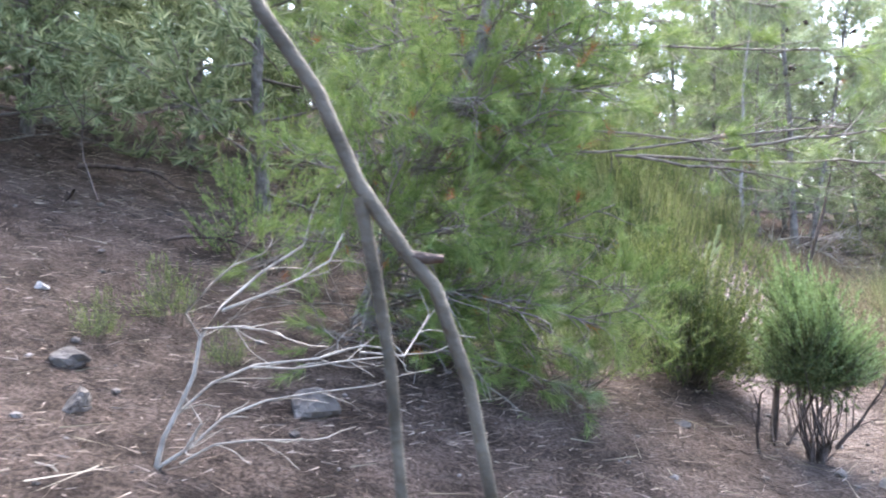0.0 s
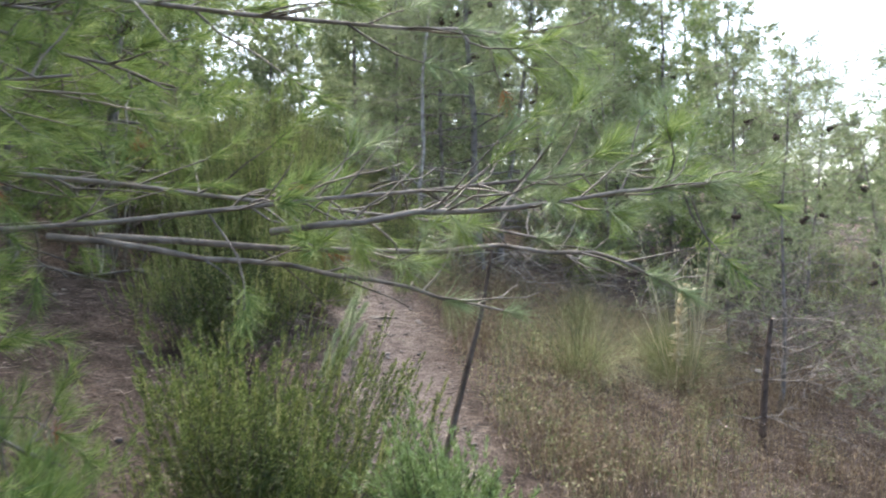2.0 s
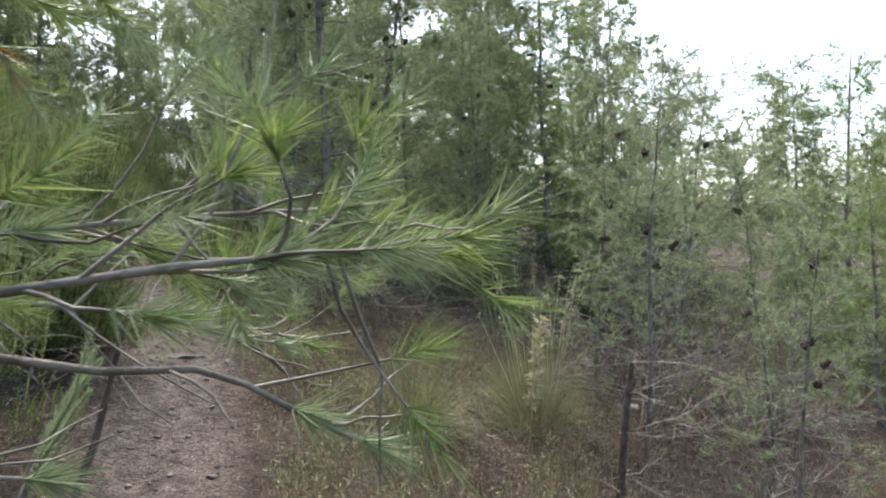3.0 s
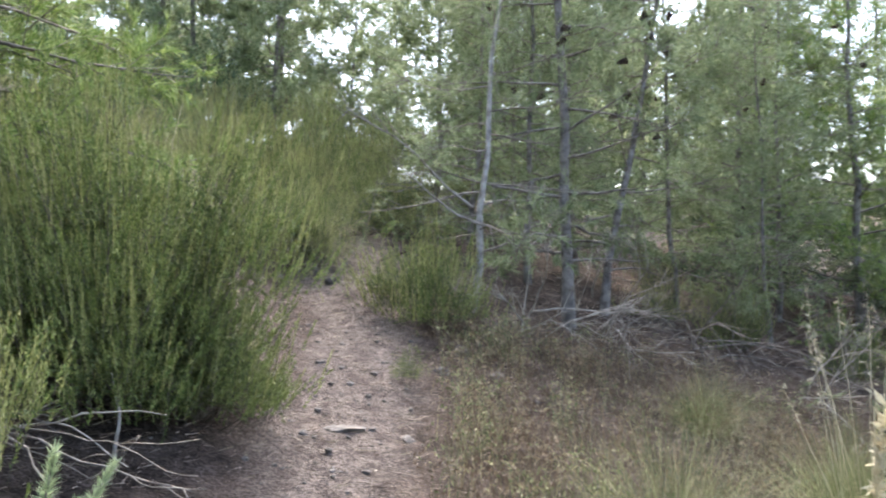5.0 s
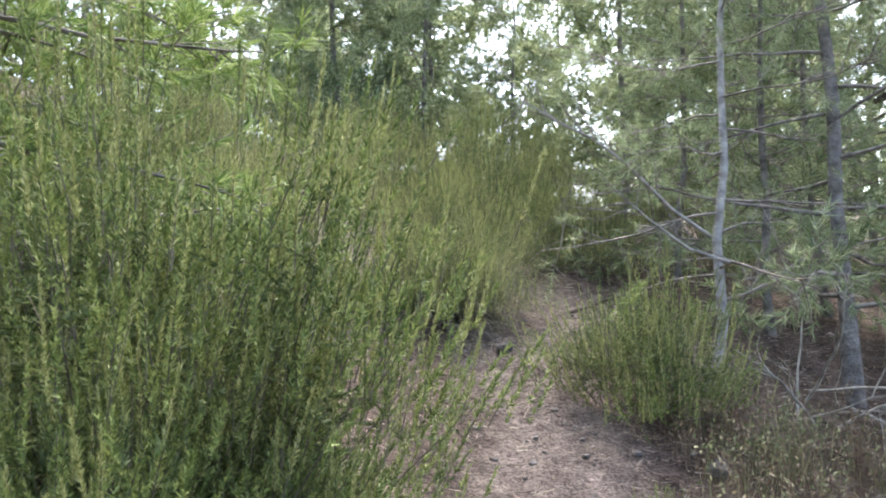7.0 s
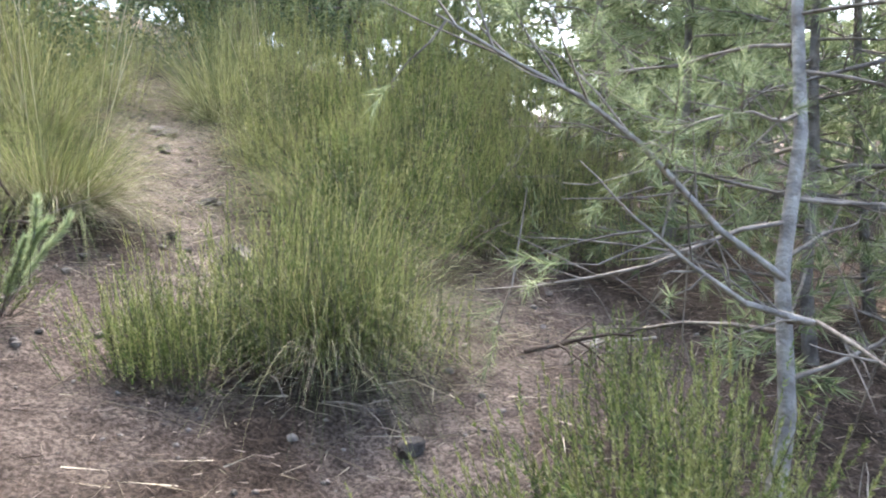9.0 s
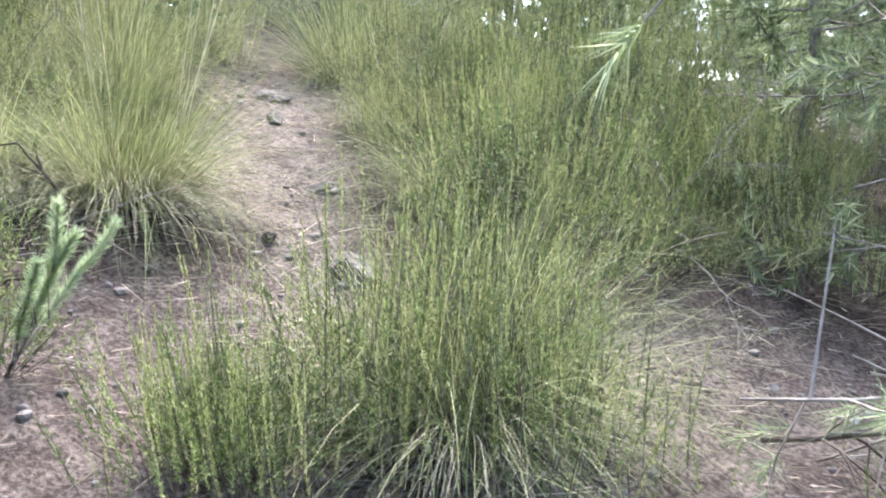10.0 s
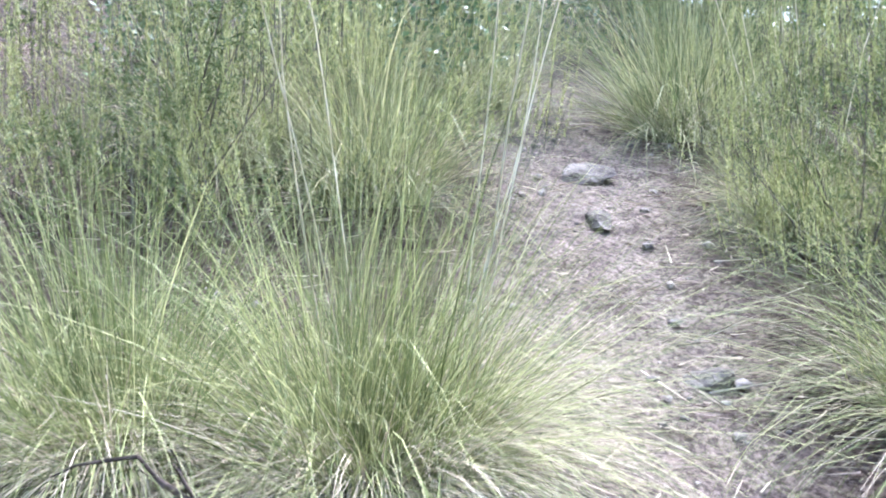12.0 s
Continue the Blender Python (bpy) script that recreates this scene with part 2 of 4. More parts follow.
TX = [1.75, 2.1, 2.27, 2.48, 2.62, 2.7, 2.9, 2.75, 2.8, 1.6, 1.2, 0.82, 0.5]


def height(x, y):
    return np.interp(y, KY, KZ) + np.interp(x - np.interp(y, CY, CX), LX, LZ)


def lumps(x, y):
    return (0.022 * np.sin(2.1 * x + 1.3 * np.sin(1.7 * y)) * np.sin(1.9 * y + 0.8 * np.sin(2.3 * x)) + 0.010 * np.sin(6.1 * x + 2.0 * np.sin(5.3 * y)) * np.sin(5.7 * y + 1.7)
            + 0.006 * np.sin(13.3 * x + 3 * np.sin(9 * y)) * np.sin(12.1 * y + 2 * np.sin(8 * x)))


def trodden(x, y):
    """How bare and beaten the earth is: the trail, its branch to the hollow, and bare patches."""
    d = np.abs(x - np.interp(y, TY, TX)) + 0.06 * np.sin(5 * y) * np.sin(3 * x + 1)
    t = np.clip((0.42 - d) / 0.2, 0, 1) * np.clip((y - 3.4) / 1.5, 0, 1) * np.clip((16 - y) / 1, 0, 1)
    e = np.clip((1.0 - np.hypot((x - 3.3) / 0.75, (y - 11.9) / 0.75)) * 2.5, 0, 0.75)
    g = np.clip((1.0 - np.hypot((x - 1.6) / 0.6, (y - 11.3) / 0.9)) * 2.5, 0, 0.7)
    return np.maximum(np.maximum(t, e), g)


def on_ground(x, y):
    return float(height(x, y) + lumps(x, y))


def build_ground():
    xs = np.concatenate([-np.geomspace(400, 5.2, 40), np.arange(-5, 9, 0.065), np.geomspace(9.2, 400, 40)])
    ys = np.concatenate([-np.geomspace(400, 1.2, 30), np.arange(-1, 16.5, 0.065), np.geomspace(16.7, 400, 40)])
    x, y = np.meshgrid(xs, ys)
    rng = np.random.default_rng(3)
    z = height(x, y) + lumps(x, y)
    near = (np.abs(x - 2) < 7) & (np.abs(y - 7.5) < 9)
    z = z + near * rng.normal(0, 0.0035, z.shape)
    t = trodden(x, y)
    z = z - 0.035 * t * near
    n, m = x.shape
    i, j = np.meshgrid(np.arange(n - 1), np.arange(m - 1), indexing="ij")
    f = np.stack([i * m + j, i * m + j + 1, (i + 1) * m + j + 1, (i + 1) * m + j], -1).reshape(-1, 4)
    s = Soup()
    s.add(np.stack([x, y, z], -1), f)
    me = s.mesh("ground", EARTH)
    att = me.attributes.new("trodden", "FLOAT", "POINT")
    att.data.foreach_set("value", t.ravel().astype(np.float32))
    tagged(new("ground", me), "stony reddish earth strewn with dry pine needles, a bare trail beaten into it", "ground", kind="structure")


build_ground()

# ---- kinds of plants ----


def pine(rng, height_m, radius, first=0.25, reach=1.3, limbs=26, shoots=16, needles=34, lean=(0, 0), needle_mat=None, width=0.0035, length=0.075, bare=0.35, bark=None, cones=6, name="pine_tree", label="", group="", crown_from=0.3, sides=8, thick=1.0, extra=()):
    """A pine: trunk, limbs one by one, twigs, crown of needles, cones."""
    needle_mat, bark = needle_mat or NEEDLE_FAR, bark or BARK
    tree = thing(name, label, "pine tree", group)
    k = 12
    u = np.linspace(0, 1, k)
    sway = np.cumsum(rng.normal(0, 0.010 * height_m, (k, 2)), 0) * 0.5
    spine = np.stack([lean[0] * u + sway[:, 0] - sway[0, 0], lean[1] * u + sway[:, 1] - sway[0, 1], u * height_m - 0.06], -1)
    s = Soup()
    tube(s, spine, radius * (1 - 0.86 * u) * (1 + 0.35 * np.exp(-u * 25)), sides)
    part("trunk", s, bark, tree)
    twigs, starts, ways, spans = Soup(), [], [], []
    for line in extra:
        s = Soup()
        line = np.array(line)
        tube(s, line, np.linspace(0.012, 0.003, len(line)), 5)
        part("limb", s, PALE_BARK, tree, "long bare side limb")
        for j in range(14):
            i = rng.integers(1, len(line))
            q = line[i - 1] + (line[i] - line[i - 1]) * rng.random()
            w = unit(unit(line[-1] - line[0]) * 0.7 + rng.normal(0, 0.4, 3) + [0, 0, 0.2])
            t = bent(rng, q, w, rng.uniform(0.15, 0.4), 0.15, 0, 4)
            tube(twigs, t, np.linspace(0.004, 0.0015, 4), 3)
            if j % 3 == 0:
                starts.append(t[3])
                ways.append(unit(t[3] - t[2]))
                spans.append(0.06)
    for i in range(limbs):
        f = first + (0.97 - first) * (i + rng.random()) / limbs
        p = np.array([np.interp(f, u, spine[:, c]) for c in range(3)])
        az = i * 2.4 + rng.normal(0, 0.5)
        long = reach * (1.15 - f) ** 0.7 * rng.uniform(0.6, 1.1)
        rise = rng.uniform(-0.15, 0.35) + 0.5 * max(0, f - 0.6)
        line = bent(rng, p, (np.cos(az), np.sin(az), rise), long, 0.12, -0.03 if f > crown_from else 0.03)
        r0 = max(0.004, radius * 0.32 * (1.1 - f))
        s = Soup()
        tube(s, line, np.linspace(r0, 0.0025, len(line)), 4 if thick == 1.0 else 3)
        part("limb", s, bark if r0 > 0.012 else TWIG, tree)
        dead = f < crown_from and rng.random() > bare * 0.6
        count = int(shoots * long / reach) + 2
        for j in range(count):
            g = rng.uniform(0.2, 1.0)
            q = np.array([np.interp(g, np.linspace(0, 1, len(line)), line[:, c]) for c in range(3)])
            out = unit(line[-1] - line[0])
            w = unit(out * 0.7 + rng.normal(0, 0.55, 3) + [0, 0, 0.15])
            t = bent(rng, q, w, rng.uniform(0.12, 0.38) * (1.2 - g * 0.4), 0.2, 0, 4)
            if thick == 1.0 or j % 6 == 0:
                tube(twigs, t[[0, 2, 3]], np.array([0.0035, 0.0025, 0.0015]) * thick, 3)
            if not dead or rng.random() < 0.12:
                for b in range(1, 4):
                    starts.append(t[b])
                    ways.append(unit(t[b] - t[b - 1] + rng.normal(0, 0.04, 3)))
                    spans.append(rng.uniform(0.05, 0.1))
    part("twigs", twigs, TWIG, tree)
    crown = Soup()
    brush(crown, np.array(starts), np.array(ways), np.array(spans), needles, length, width, rng)
    part("crown", crown, needle_mat, tree)
    for i in range(cones):
        f = rng.uniform(0.35, 0.92)
        p = np.array([np.interp(f, u, spine[:, c]) for c in range(3)])
        az = rng.uniform(0, 6.3)
        o = rng.uniform(0.03, reach * 0.25)
        cone_part(rng, p + [np.cos(az) * o, np.sin(az) * o, rng.uniform(-0.05, 0.12)], tree, 1.15)
    return tree


CONE_MESH = []


def cone_part(rng, at, parent, size=1.0):
    """An open pine cone with rings of scales."""
    if not CONE_MESH:
        s = Soup()
        r2 = np.random.default_rng(5)
        tube(s, [(0, 0, -0.035), (0, 0, -0.015), (0, 0, 0.02), (0, 0, 0.042)], [0.012, 0.022, 0.017, 0.004], 7)
        for ring in range(6):
            for a in range(7):
                th = a * 0.9 + ring * 0.45
                d = np.array([[np.cos(th), np.sin(th), 0.25 + 0.12 * ring]])
                leaves(s, np.array([[0, 0, -0.03 + 0.012 * ring]]), unit(d), [0.034 - 0.0025 * ring], [0.02], r2, True)
        CONE_MESH.append(s.mesh("pine_cone", CONE))
    ob = new("pine_cone", CONE_MESH[0])
    ob.parent = parent
    ob.location = at
    ob.rotation_euler = (rng.uniform(0.8, 2.4), rng.uniform(-0.5, 0.5), rng.uniform(0, 6.3))
    ob.scale = (size * rng.uniform(0.9, 1.25),) * 3


def rosemary(rng, rx, ry, hz, sprigs=420, count=70, leaf=0.017, mat=None, inner=True, label="", group="shrubs along the trail", upright=0.72, lift=0.0, stem_mat=None, name="rosemary_bush", spike=(0.075, 0.17), pale=0.12, width=0.0046, loose=0.13):
    """A shrub: woody stems fan out into plumes, each a bunch of upright leafy spikes, round an inner mass coloured dark
    as shade.
    """
    mat = mat or SPRIG
    bush = thing(name, label, "shrub", group)
    stems, fol, dark, light = Soup(), Soup(), Soup(), Soup()
    sprigs, count = int(sprigs * 2.1), int(count * 0.5)
    plumes = max(7, sprigs // 24)
    cz = rng.uniform(0.0, 1.0, plumes) ** 0.85
    az = rng.uniform(0, 2 * np.pi, plumes)
    ring = np.sqrt(1 - cz ** 2) ** 0.7
    swell = 1 + 0.13 * np.sin(3 * az + rng.uniform(0, 6)) + 0.10 * np.sin(5 * az + 4 * cz + rng.uniform(0, 6))
    swell = np.minimum(swell * rng.uniform(0.66, 1.08, plumes), 1.12)
    low = 0.06 + lift * 0.6
    centre = np.stack([np.cos(az) * ring * rx * swell, np.sin(az) * ring * ry * swell, hz * (low + (0.97 - low) * cz * swell)], -1)
    out = np.stack([np.cos(az) * ring, np.sin(az) * ring, 0.25 + 0.3 * cz], -1)
    heading = unit(out * (1 - upright) * 1.7 + np.array([0, 0, 1.0]) * upright + rng.normal(0, 0.12, (plumes, 3)))
    k = rng.integers(0, plumes, sprigs)
    off = rng.normal(0, 1, (sprigs, 3)) * (loose * min(rx, 0.6) + 0.022) * [1, 1, 0.9]
    way = unit(heading[k] + off * 1.0 + rng.normal(0, 0.10, (sprigs, 3)))
    # spikes are pale more often towards the top, and pale ones stand steeper
    is_pale = rng.random(sprigs) < pale * (0.5 + centre[k, 2] / hz)
    way[is_pale] = unit(way[is_pale] + np.array([0, 0, 0.9]))
    span = rng.uniform(*spike, sprigs) * (0.75 + 0.3 * hz)
    tip = centre[k] + off + way * span[:, None] * 0.35
    start = tip - way * span[:, None]
    start[:, 2] = np.maximum(start[:, 2], 0.03 + lift * hz * 0.6)
    for i in range(plumes):
        root = np.array([rng.normal(0, 0.07 * rx), rng.normal(0, 0.07 * ry), -0.05])
        end = centre[i] - heading[i] * spike[1] * 0.6
        mid = root * 0.5 + end * 0.5 + [0, 0, -0.05 * hz] + rng.normal(0, 0.03, 3)
        tube(stems, [root, (root + mid) / 2 + rng.normal(0, 0.02, 3), mid, end], [0.007 * hz + 0.003, 0.005, 0.0032, 0.0016], 4)
    for i in range(0, sprigs, 2):
        tube(stems, [start[i] - way[i] * 0.04, tip[i]], [0.0018, 0.001], 3)
    part("stems", stems, stem_mat or BUSH_WOOD, bush)
    brush(fol, start[~is_pale], way[~is_pale], span[~is_pale], count, leaf, width, rng, 32, 75)
    part("foliage", fol, mat, bush)
    if is_pale.any():
        brush(light, start[is_pale], way[is_pale], span[is_pale] * 1.3, int(count * 2.0), leaf * 0.85, width * 0.8, rng, 25, 55)
        part("young_spikes", light, SPRIG_PALE, bush, "pale upright spikes, more of them towards the top")
    # inner leaves get the darker colour that stands for shade between the plumes
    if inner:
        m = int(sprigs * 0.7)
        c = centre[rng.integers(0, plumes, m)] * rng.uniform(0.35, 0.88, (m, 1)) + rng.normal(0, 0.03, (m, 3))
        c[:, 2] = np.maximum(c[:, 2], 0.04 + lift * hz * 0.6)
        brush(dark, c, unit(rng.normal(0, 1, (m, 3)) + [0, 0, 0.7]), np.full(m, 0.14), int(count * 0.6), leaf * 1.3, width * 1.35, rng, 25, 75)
        part("inner_foliage", dark, SPRIG_SHADED, bush)
    return bush


def esparto(rng, spread, tall, n=1300, label="", group="esparto tufts", wind=(0.25, -0.1), dry=0.25, mat=None):
    """A tussock of long arching blades with a skirt of dead straw."""
    tuft = thing("grass_tuft", label, "grass tuft", group)
    g, d = Soup(), Soup()
    n = int(n * 1.25)
    az = rng.uniform(0, 2 * np.pi, n)
    r = np.sqrt(rng.random(n)) * spread
    base = np.stack([np.cos(az) * r, np.sin(az) * r, np.full(n, -0.02)], -1)
    tilt = np.clip(r / spread * 0.85 + rng.normal(0, 0.3, n), 0.02, 1.4)
    az = az + rng.normal(0, 0.8, n)
    way = np.stack([np.cos(az) * np.sin(tilt) + wind[0] * 0.4, np.sin(az) * np.sin(tilt) + wind[1] * 0.4, np.cos(tilt)], -1)
    blades(g, base, way, tall * rng.uniform(0.45, 1.3, n), rng.uniform(0.0014, 0.0036, n), 0.03 + 0.5 * rng.random(n) ** 1.5, rng, 6)
    part("blades", g, mat or GRASS, tuft)
    m = int(n * dry)
    az = rng.uniform(0, 2 * np.pi, m)
    r = np.sqrt(rng.random(m)) * spread * 1.05
    base = np.stack([np.cos(az) * r, np.sin(az) * r, np.full(m, 0.02)], -1)
    tilt = rng.uniform(0.7, 1.5, m)
    way = np.stack([np.cos(az) * np.sin(tilt), np.sin(az) * np.sin(tilt), np.cos(tilt)], -1)
    blades(d, base, way, tall * rng.uniform(0.25, 0.8, m), rng.uniform(0.0014, 0.0036, m), rng.uniform(0.08, 0.3, m), rng, 5)
    part("dead_straw", d, STRAW, tuft, "bleached dead straw skirt")
    return tuft


def twiggy(rng, soup, start, way, length, r, depth, sides=4, fan=0.8):
    """Bare branching wood."""
    line = bent(rng, start, way, length, 0.13, 0.02, 7)
    tube(soup, line, np.linspace(r, max(r * 0.35, 0.0012), 7), sides)
    if depth:
        for _ in range(rng.integers(3, 6)):
            i = rng.integers(2, 7)
            w = unit(unit(line[-1] - line[0]) + rng.normal(0, fan * 0.6, 3))
            twiggy(rng, soup, line[i], w, length * rng.uniform(0.35, 0.65), r * 0.5, depth - 1, 3, fan)


def dead_wood(seed, at, way, length, r, depth=2, mat=None, name="fallen_branch", label="", count=1, fan=0.8, group=""):
    """A bare branch or brush pile: each main stem is a part."""
    rng = np.random.default_rng(seed)
    ob = thing(name, label, "dead branch", group, at)
    tangle = Soup()
    for i in range(count):
        s = tangle if count > 3 else Soup()
        w = np.asarray(way, float) + (rng.normal(0, 0.55, 3) if count > 1 else 0)
        w[2] = max(w[2], 0.03)
        twiggy(rng, s, rng.normal(0, 0.03, 3) * (count > 1) * 3 + [0, 0, 0.005], w, length * rng.uniform(0.7, 1.1) if count > 1 else length, r, depth, 5, fan)
        if count <= 3:
            part("branch", s, mat or DEAD_WOOD, ob)
    if count > 3:
        part("twigs", tangle, mat or DEAD_WOOD, ob)
    return ob


def rock(seed, x, y, size, mat, label, flat=0.6, sink=0.25, name="rock"):
    rng = np.random.default_rng(seed)
    bm = bmesh.new()
    bmesh.ops.create_icosphere(bm, subdivisions=3, radius=1)
    cuts = [(unit(rng.normal(size=3)), rng.uniform(0.42, 0.8)) for _ in range(13)]
    off = Vector(rng.uniform(0, 50, 3))
    for v in bm.verts:
        p = np.array(v.co)
        for nrm, dd in cuts:
            over = p @ nrm - dd
            if over > 0:
                p = p - nrm * over * 0.9
        p = p * (1 + 0.22 * noise.noise(Vector(p) * 2.3 + off) + 0.10 * noise.noise(Vector(p) * 7 + off))
        v.co = p * np.array([1, rng.uniform(0.7, 0.72), flat]) * size
    me = bpy.data.meshes.new(name)
    bm.to_mesh(me)
    bm.free()
    me.materials.append(mat)
    ob = new(name, me)
    ob.location = (x, y, on_ground(x, y) - 0.035 * float(trodden(x, y)) + size * flat * 0.12)
    ob.rotation_euler = (rng.normal(0, 0.15), rng.normal(0, 0.15), rng.uniform(0, 6.3))
    return tagged(ob, label, "rock", "loose stones")


def put(ob, x, y, turn=0.0, size=1.0, dz=0.0):
    ob.location = (x, y, on_ground(x, y) + dz)
    ob.rotation_euler = (0, 0, turn)
    ob.scale = (size,) * 3
    return ob


def again(ob, x, y, turn=0.0, size=1.0, label=""):
    c = copy_thing(ob, pose(x, y, on_ground(x, y), 0, 0, math.degrees(turn)))
    c.scale = (size,) * 3
    if label:
        c["label"] = label
    return c

# ---- the overhanging pine beside the trail ----


def overhanging_pine():
    rng = np.random.default_rng(11)
    tree = thing("pine_tree", "low sprawling pine with long bare grey limbs reaching over the trail", "pine tree")
    spine = np.array([(-0.40, 4.15, on_ground(-0.4, 4.15) - 0.06), (-0.33, 4.2, 1.25), (-0.18, 4.25, 1.73), (0.02, 4.25, 2.15), (0.21, 4.3, 2.55), (0.33, 4.35, 3.2), (0.36, 4.4, 3.9), (0.3, 4.5, 4.7)])
    s = Soup()
    tube(s, spine, [0.075, 0.062, 0.055, 0.05, 0.045, 0.035, 0.025, 0.01], 9)
    part("trunk", s, BARK, tree)
    lines = []
    # the long limb over the trail and its forks
    reach = [((0.0, 4.25, 2.1), (0.35, 4.12, 1.93), (0.8, 4.0, 1.9), (1.25, 3.85, 1.93), (1.75, 3.8, 1.98), (2.2, 3.92, 2.03)),
             ((0.05, 4.25, 2.2), (0.5, 4.2, 2.08), (1.0, 4.15, 2.0), (1.5, 4.1, 1.95), (1.95, 4.2, 1.9), (2.2, 4.4, 1.84)),
             ((0.8, 4.0, 1.9), (1.2, 3.95, 1.85), (1.55, 3.85, 1.8), (1.85, 3.95, 1.74)),
             ((0.18, 4.3, 2.5), (0.6, 4.1, 2.45), (1.1, 3.9, 2.38), (1.55, 3.8, 2.33), (1.9, 3.85, 2.34)),
             ((0.25, 4.3, 2.8), (0.7, 4.3, 2.8), (1.2, 4.3, 2.75), (1.75, 4.4, 2.72)),
             ((1.25, 3.85, 1.9), (1.5, 3.72, 1.91), (1.75, 3.65, 1.93), (1.95, 3.62, 1.96), (2.15, 3.63, 1.97)),
             ((0.9, 4.0, 1.9), (1.3, 3.95, 1.86), (1.7, 3.9, 1.88), (1.95, 3.85, 1.87), (2.08, 3.8, 1.83), (2.18, 3.76, 1.77)),
             ((-0.3, 4.2, 1.3), (0.1, 3.95, 1.25), (0.4, 3.85, 1.1), (0.62, 3.8, 0.92)),
             ((-0.25, 4.2, 1.45), (0.2, 4.0, 1.42), (0.6, 3.9, 1.32), (0.85, 3.85, 1.2)),
             ((-0.35, 4.2, 1.15), (0.0, 3.85, 1.05), (0.3, 3.7, 0.95), (0.55, 3.65, 0.85))]
    for line in reach:
        lines.append((np.array(line), 0.0085))
    for i in range(118):
        f = 0.05 + 0.93 * (i / 118) ** 1.1
        u = np.linspace(0, 1, len(spine))
        p = np.array([np.interp(f, u, spine[:, c]) for c in range(3)])
        low = f < 0.5
        az = rng.normal(-0.45, 0.8) if rng.random() < (0.8 if low else 0.5) else rng.uniform(0, 6.3)
        long = rng.uniform(0.6, 1.25) * (1.15 - 0.5 * f)
        lines.append((bent(rng, p, (np.cos(az), np.sin(az), rng.uniform(-0.35, 0.35)), long, 0.14, 0.02), 0.008))
    twigs, dead, crown, tips, rust = Soup(), Soup(), Soup(), Soup(), Soup()
    st, wy, sp, tuft_at, tuft_way = [], [], [], [], []
    for number, (line, r) in enumerate(lines):
        k = len(line)
        fine = np.linspace(0, 1, 12)
        line = np.stack([np.interp(fine, np.linspace(0, 1, k), line[:, c]) for c in range(3)], -1)
        line[1:] += np.cumsum(rng.normal(0, 0.008, (11, 3)), 0)
        s = Soup()
        tube(s, line, np.linspace(r, 0.003, 12), 5)
        part("limb", s, TWIG, tree)
        total = np.linalg.norm(np.diff(line, axis=0), axis=1).sum()
        for j in range(int(total * (5 if number in (2, 6) else 21)) + 3):
            g = rng.uniform(0.12, 1.0)
            q = np.array([np.interp(g, fine, line[:, c]) for c in range(3)])
            w = unit(unit(line[-1] - line[0]) * 0.8 + rng.normal(0, 0.5, 3) + [0, 0, 0.1])
            t = bent(rng, q, w, rng.uniform(0.1, 0.36) * (1.15 - 0.4 * g), 0.2, 0, 5)
            tube(twigs, t, np.linspace(0.0035, 0.0012, 5), 3)
            x, y, z = t[-1]
            gap = math.sin(7 * x + 3 * z) * math.sin(6 * y - 5 * z + 1) + 0.5 * math.sin(13 * z + 9 * x)
            if gap > (-0.9 if z > 2.2 else -0.6) and rng.random() < 0.92:
                for b in range(3, 5):
                    st.append(t[b])
                    wy.append(unit(t[b] - t[b - 1]))
                    sp.append(rng.uniform(0.03, 0.06))
        if r == 0.0085:
            for b in (9, 11):
                tuft_at.append(line[b])
                tuft_way.append(unit(line[b] - line[b - 2]))
    for i in range(40):
        f = rng.uniform(0.03, 0.4)
        p = np.array([np.interp(f, np.linspace(0, 1, len(spine)), spine[:, c]) for c in range(3)])
        twiggy(rng, dead, p, (rng.normal(0.3, 0.6), rng.normal(-0.3, 0.6), rng.normal(-0.1, 0.3)), rng.uniform(0.3, 0.7), 0.006, 1, 3)
    part("twigs", twigs, TWIG, tree)
    part("dead_twigs", dead, TWIG, tree, "tangle of bare grey twigs")
    st, wy, sp = np.array(st), np.array(wy), np.array(sp)
    keep = ~((st[:, 0] > 2.27) & (st[:, 1] < 4.3) & (st[:, 1] > 2.9))
    keep &= ~((st[:, 0] > 1.3) & (st[:, 2] < 1.8))
    st, wy, sp = st[keep], wy[keep], sp[keep]
    silver = (st[:, 0] > 1.35) & (rng.random(len(st)) < 0.45)
    burnt = (rng.random(len(st)) < 0.025)
    brush(crown, st[~silver & ~burnt], wy[~silver & ~burnt], sp[~silver & ~burnt], 52, 0.078, 0.002, rng)
    brush(tips, st[silver], wy[silver], sp[silver], 46, 0.085, 0.0018, rng, 25, 75)
    brush(tips, np.array(tuft_at), np.array(tuft_way), np.full(len(tuft_at), 0.035), 110, 0.095, 0.002, rng, 15, 80)
    brush(rust, st[burnt], wy[burnt], sp[burnt], 30, 0.06, 0.002, rng)
    part("crown", crown, NEEDLE, tree)
    part("young_needles", tips, NEEDLE_TIP, tree, "silvery green new needles")
    part("scorched_needles", rust, ORANGE, tree, "orange-brown dried needles")


overhanging_pine()


